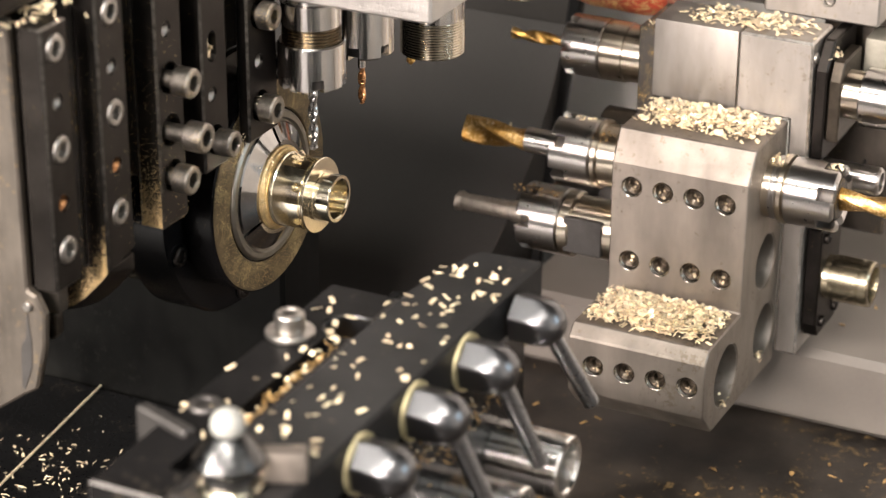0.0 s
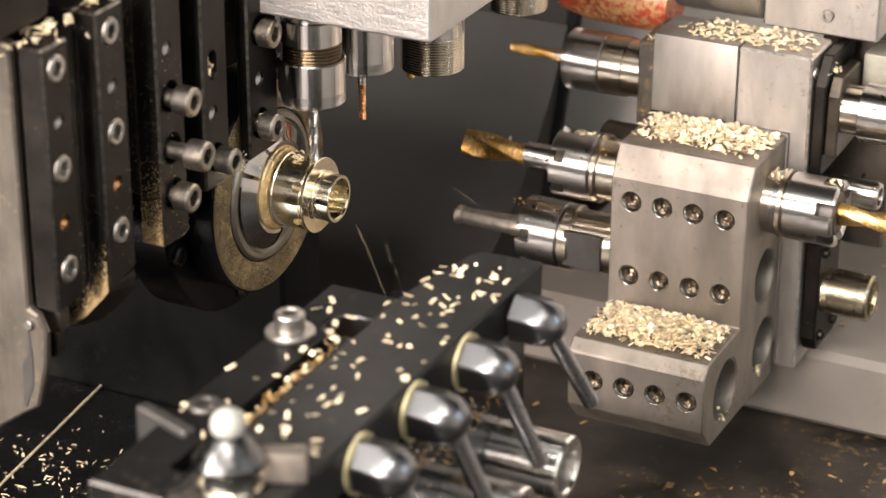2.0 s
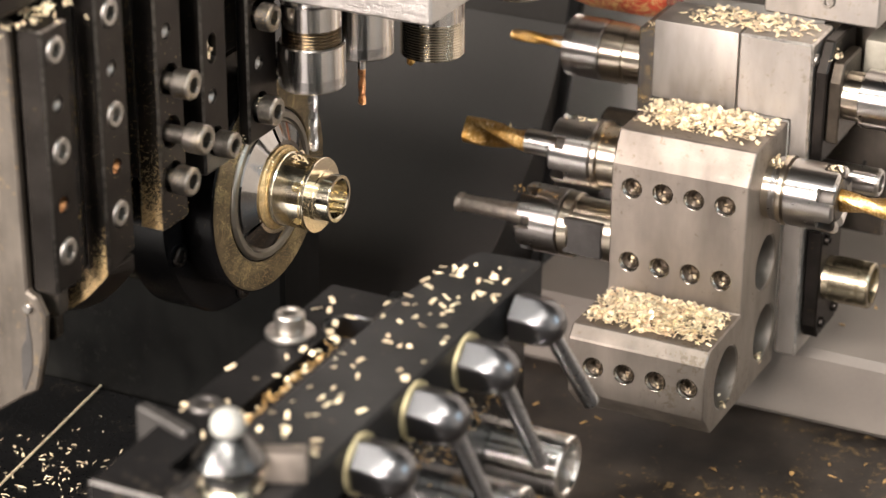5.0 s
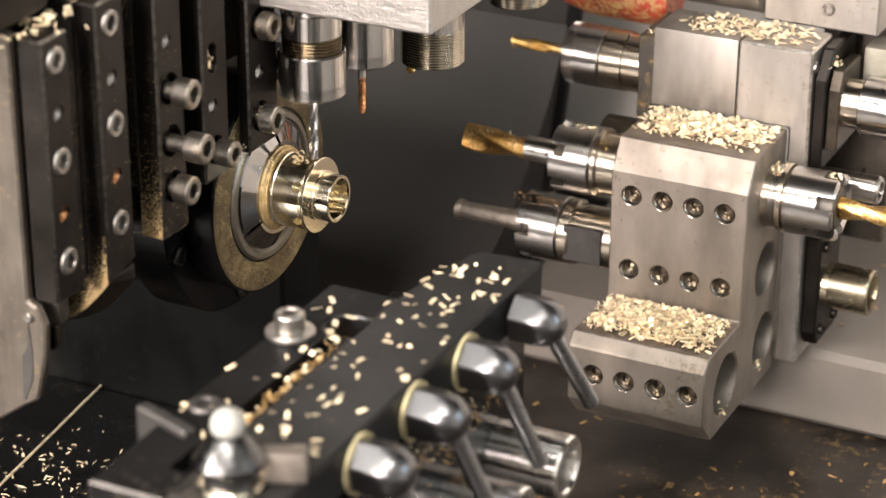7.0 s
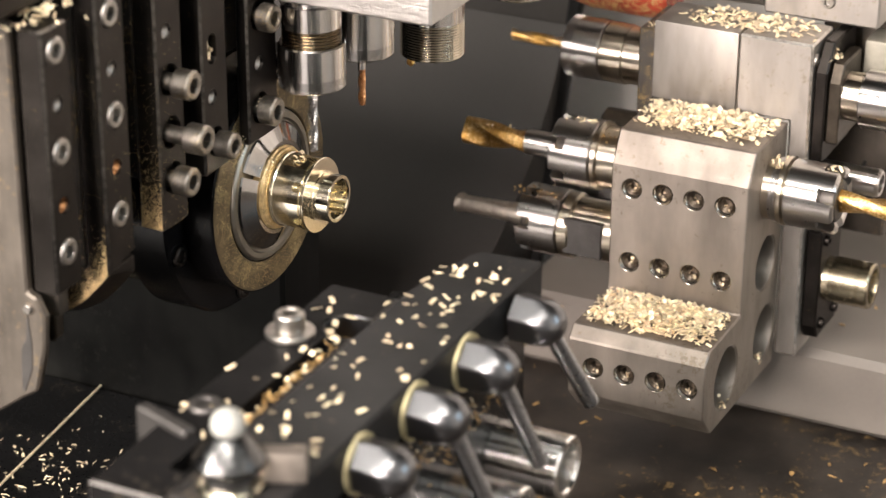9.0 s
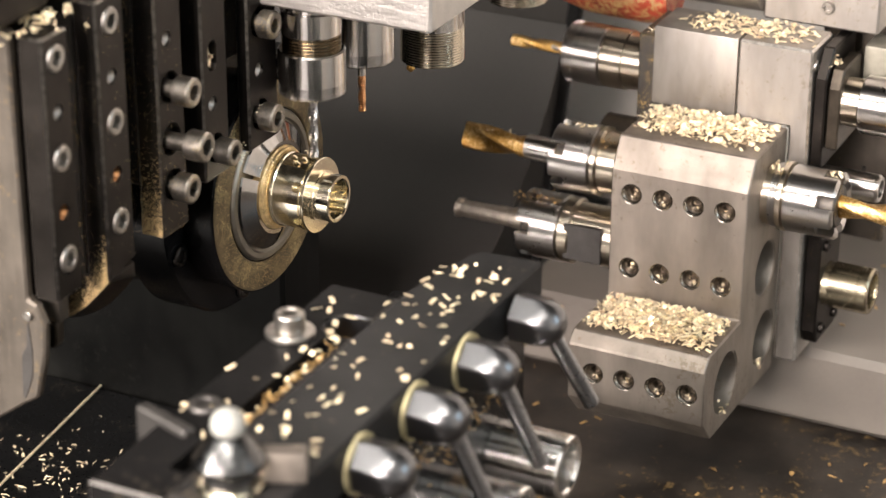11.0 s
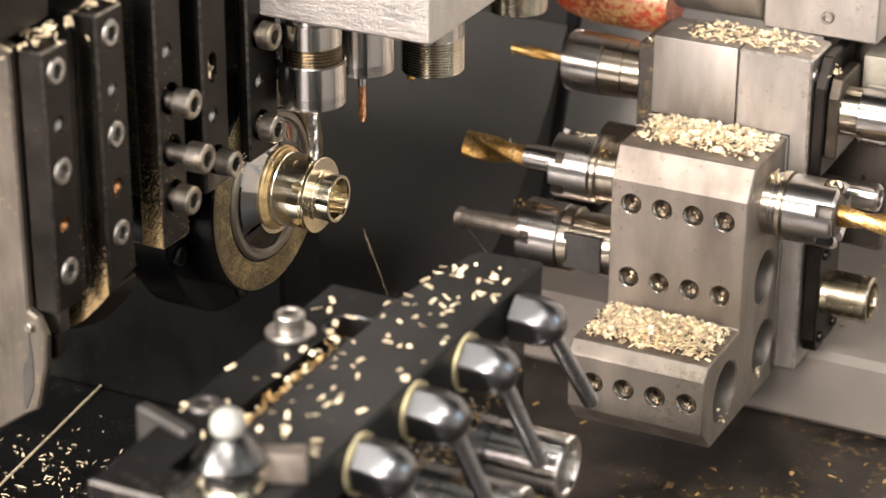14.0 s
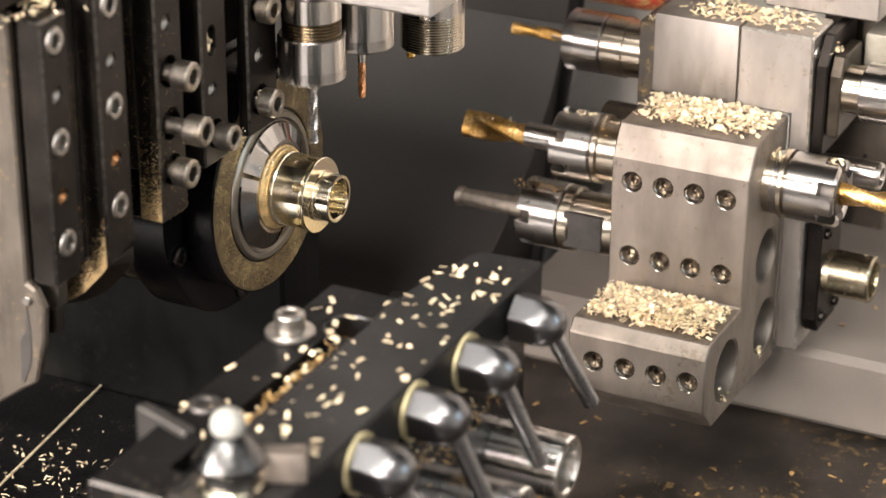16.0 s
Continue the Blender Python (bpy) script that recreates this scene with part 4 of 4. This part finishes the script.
SLIDE.append(chip_pile("brass_chips", [(x + g.gauss(0.2, 0.7), y + g.uniform(1.0, 2.4), z + g.gauss(-0.9, 0.9), 1.2) for x, y, z in screws + low for _ in range(3)], 0.7, 1.7, "brass chips caught in the set screws", 92, (72, 150, -20)))
sprinkle(6, 93, -21.6, -42.3, 62.8, 0.4, 0.6, 1.8, 2.0, 4.0, "curled brass chips caught in an elongated hole", True, 1.2)
rng = random.Random(5)
chip_pile("brass_chips", [(rng.uniform(74, 97), rng.uniform(-200, -66), 22.2, 0.10) for _ in range(84)], 1.25, 3.4, "brass chips scattered on the long black plate", 21)
chip_pile("brass_chips", [(rng.uniform(50, 70), rng.uniform(-190, -94), 20.2, 0.08) for _ in range(26)], 1.6, 3.2, "brass chips scattered on the slotted plate", 22)
chip_pile("brass_chips", [(rng.gauss(67.4, 1.2), rng.uniform(-190, -122), rng.uniform(16.5, 20.6), 0.4) for _ in range(30)], 0.9, 2.2, "brass chips lying in the slot", 23)
chip_pile("brass_chips", [(rng.gauss(66.8, 1.3), rng.uniform(-190, -124), rng.uniform(15.7, 19.0), 0.5) for _ in range(170)], 0.8, 2.4, "oily brown brass chips packed in the slot", 27, mat=FLOOR_CHIP)
chip_pile("brass_chips", [(66.6 + rng.gauss(0, 2.6), -115 + rng.gauss(0, 2.6), 9.6 + rng.random() * 3, 0.4) for _ in range(40)], 1.0, 2.6, "oily brown brass chips lying in the bush", 28, mat=FLOOR_CHIP)
chip_pile("brass_chips", [(rng.gauss(-118, 22), rng.gauss(-12, 18), -127.8, 0.08) for _ in range(140)], 0.55, 3.0, "brass chips scattered on the black tray", 24)
chip_pile("brass_chips", [(rng.uniform(0, 300), rng.uniform(-60, 180), -149.8, 0.08) for _ in range(230)], 1.2, 3.6, "brass chips scattered on the oily floor", 25, mat=FLOOR_CHIP)
chip_pile("brass_chips", [(rng.uniform(100, 300), rng.uniform(200, 340), -116.3, 0.08) for _ in range(60)], 1.2, 3.6, "brass chips on the beige step", 26, mat=FLOOR_CHIP)


# ---- chips thrown off by the cross drill ----
FLYING = []


def flying_chip(start, x, y, vx, vy, vz, size, seed):
    """A chip that lies on the workpiece until start, then flies off; speeds in mm per second."""
    g = random.Random(seed)
    bm = bmesh.new()
    for k in range(7):
        a = 2.4 * k / 6
        for q in (1.0, 0.82):
            bm.verts.new((size * q * math.cos(a), -0.3 * size, size * q * math.sin(a)))
            bm.verts.new((size * q * math.cos(a), 0.3 * size, size * q * math.sin(a)))
    bm.verts.ensure_lookup_table()
    v = bm.verts
    for k in range(6):
        o, p = 4 * k, 4 * k + 4
        for a, b in ((0, 1), (1, 3), (3, 2), (2, 0)):
            bm.faces.new((v[o + a], v[o + b], v[p + b], v[p + a]))
    bm.faces.new((v[0], v[1], v[3], v[2])), bm.faces.new((v[24], v[26], v[27], v[25]))
    bmesh.ops.recalc_face_normals(bm, faces=bm.faces)
    bm.transform(Matrix.Translation((x, y, 12.4)))
    ob = solo("flying_chip", bm, CHIP, (x, y, 12.4), "curled brass chip thrown off the drilled sleeve", "metal chip", "flying chips")
    FLYING.append((ob, start, Vector((vx, vy, vz)), g.uniform(300, 900)))


flying_chip(1.94, -15, -2, 480, -170, 0, 1.1, 1)
flying_chip(1.90, -16, 1, 330, 40, 150, 0.8, 2)
flying_chip(1.93, -14, 2, 760, 120, 250, 0.8, 3)
flying_chip(5.86, -13, -3, 420, -130, 60, 0.9, 4)
flying_chip(9.78, -15, 3, 520, -60, 90, 0.9, 5)
flying_chip(3.91, -14, -2, 120, -170, 0, 0.9, 8)
flying_chip(7.91, -15, -3, 110, -150, 0, 0.9, 9)
flying_chip(7.93, -13, -1, 330, -160, 0, 0.8, 10)
flying_chip(11.91, -15, -2, 100, -160, 0, 1.0, 11)
flying_chip(11.93, -13.5, -3, 130, -170, 0, 0.8, 12)
flying_chip(13.93, -14, -1, 440, -150, 40, 1.1, 6)
flying_chip(13.90, -16.5, 0, 640, 60, 300, 0.8, 7)


# ---- motion ----
CYCLE = 3.92
STROKE = ((0, 0), (0.5, 0.03), (1.0, 0.05), (1.25, 0.13), (1.5, 0.3), (1.75, 0.58), (2.0, 0.87), (2.25, 0.98), (2.5, 1.0), (2.75, 0.88), (3.0, 0.6), (3.25, 0.33), (3.5, 0.15), (3.75, 0.08), (3.92, 0.0))
FEED = 0.0069


def feed(t):
    """How far the slide has gone down at t seconds, in metres."""
    if t > 15.7:
        return FEED * float(np.interp(t, (15.7, 15.8, 15.9, 16.0), (0.06, 0.0, -0.15, -0.30)))
    u = t % CYCLE
    return FEED * float(np.interp(u, [a for a, b in STROKE], [b for a, b in STROKE]))


def indexed(t):
    """The spindle's angle: a sixth of a turn before each hole."""
    return 60.0 * sum(min(1.0, max(0.0, (t - s) / 0.14)) for s in (0.03, 3.93, 7.83, 11.8, 15.73))


REST = ((-0.1, 0.04), (0.77, 1.04), (3.64, 4.04), (6.2, 6.34), (7.53, 7.95), (11.44, 11.85), (12.57, 12.66), (15.45, 15.82))
SLOT = 12.0


def spin_rows():
    """Times and angles of the live spindles: they run at about seven turns a second and stand still for the spans in REST."""
    rows, angle = [(0.0, 0.0), (REST[0][1], 0.0)], 0.0
    for (a, b), (c, d) in zip(REST, REST[1:] + ((16.1, 16.2),)):
        n = max(1, round((c - b) * 30))
        step = 60.0 * round((c - b) * 2490 / 60) / n
        for k in range(1, n + 1):
            rows.append((b + (c - b) * k / n, angle + step * k))
        angle += step * n
        if d < 16:
            rows.append((d, angle))
    return [r for r in rows if r[0] <= 16.0]


def motions():
    ticks = [k / 10 for k in range(161)]
    for ob in SLIDE:
        at = ob.location.copy()
        walk(ob, [(t, Matrix.Translation(at - Vector((0, 0, feed(t))))) for t in ticks])
    for ob in INDEX:
        at = ob.location.copy()
        times = sorted({k / 2 for k in range(33)} | {round(s + d, 2) for s in (0.03, 3.93, 7.83, 11.8, 15.73) for d in (0.0, 0.07, 0.14)})
        walk(ob, [(t, Matrix.Translation(at) @ pose(0, 0, 0, indexed(t), 0, 0)) for t in times])
    for ob, start, speed, tumble in FLYING:
        at, rows = ob.location.copy(), [(0.0, Matrix.Translation(ob.location.copy()))]
        land = (speed.z + math.sqrt(speed.z ** 2 + 2 * 9810 * 162.6)) / 9810
        for k in range(16):
            s = land * k / 15
            flight = (speed * s - Vector((0, 0, 4905 * s * s))) * MM
            rows.append((start + s, Matrix.Translation(at + flight) @ pose(0, 0, 0, 0, tumble * s, 0)))
        walk(ob, rows + [(16.0, rows[-1][1])])
    for ob, axis, phase in SPIN:
        at = ob.location.copy()
        walk(ob, [(t, Matrix.Translation(at) @ Matrix.Rotation(radians(SLOT + phase + a), 4, axis)) for t, a in spin_rows()])


motions()
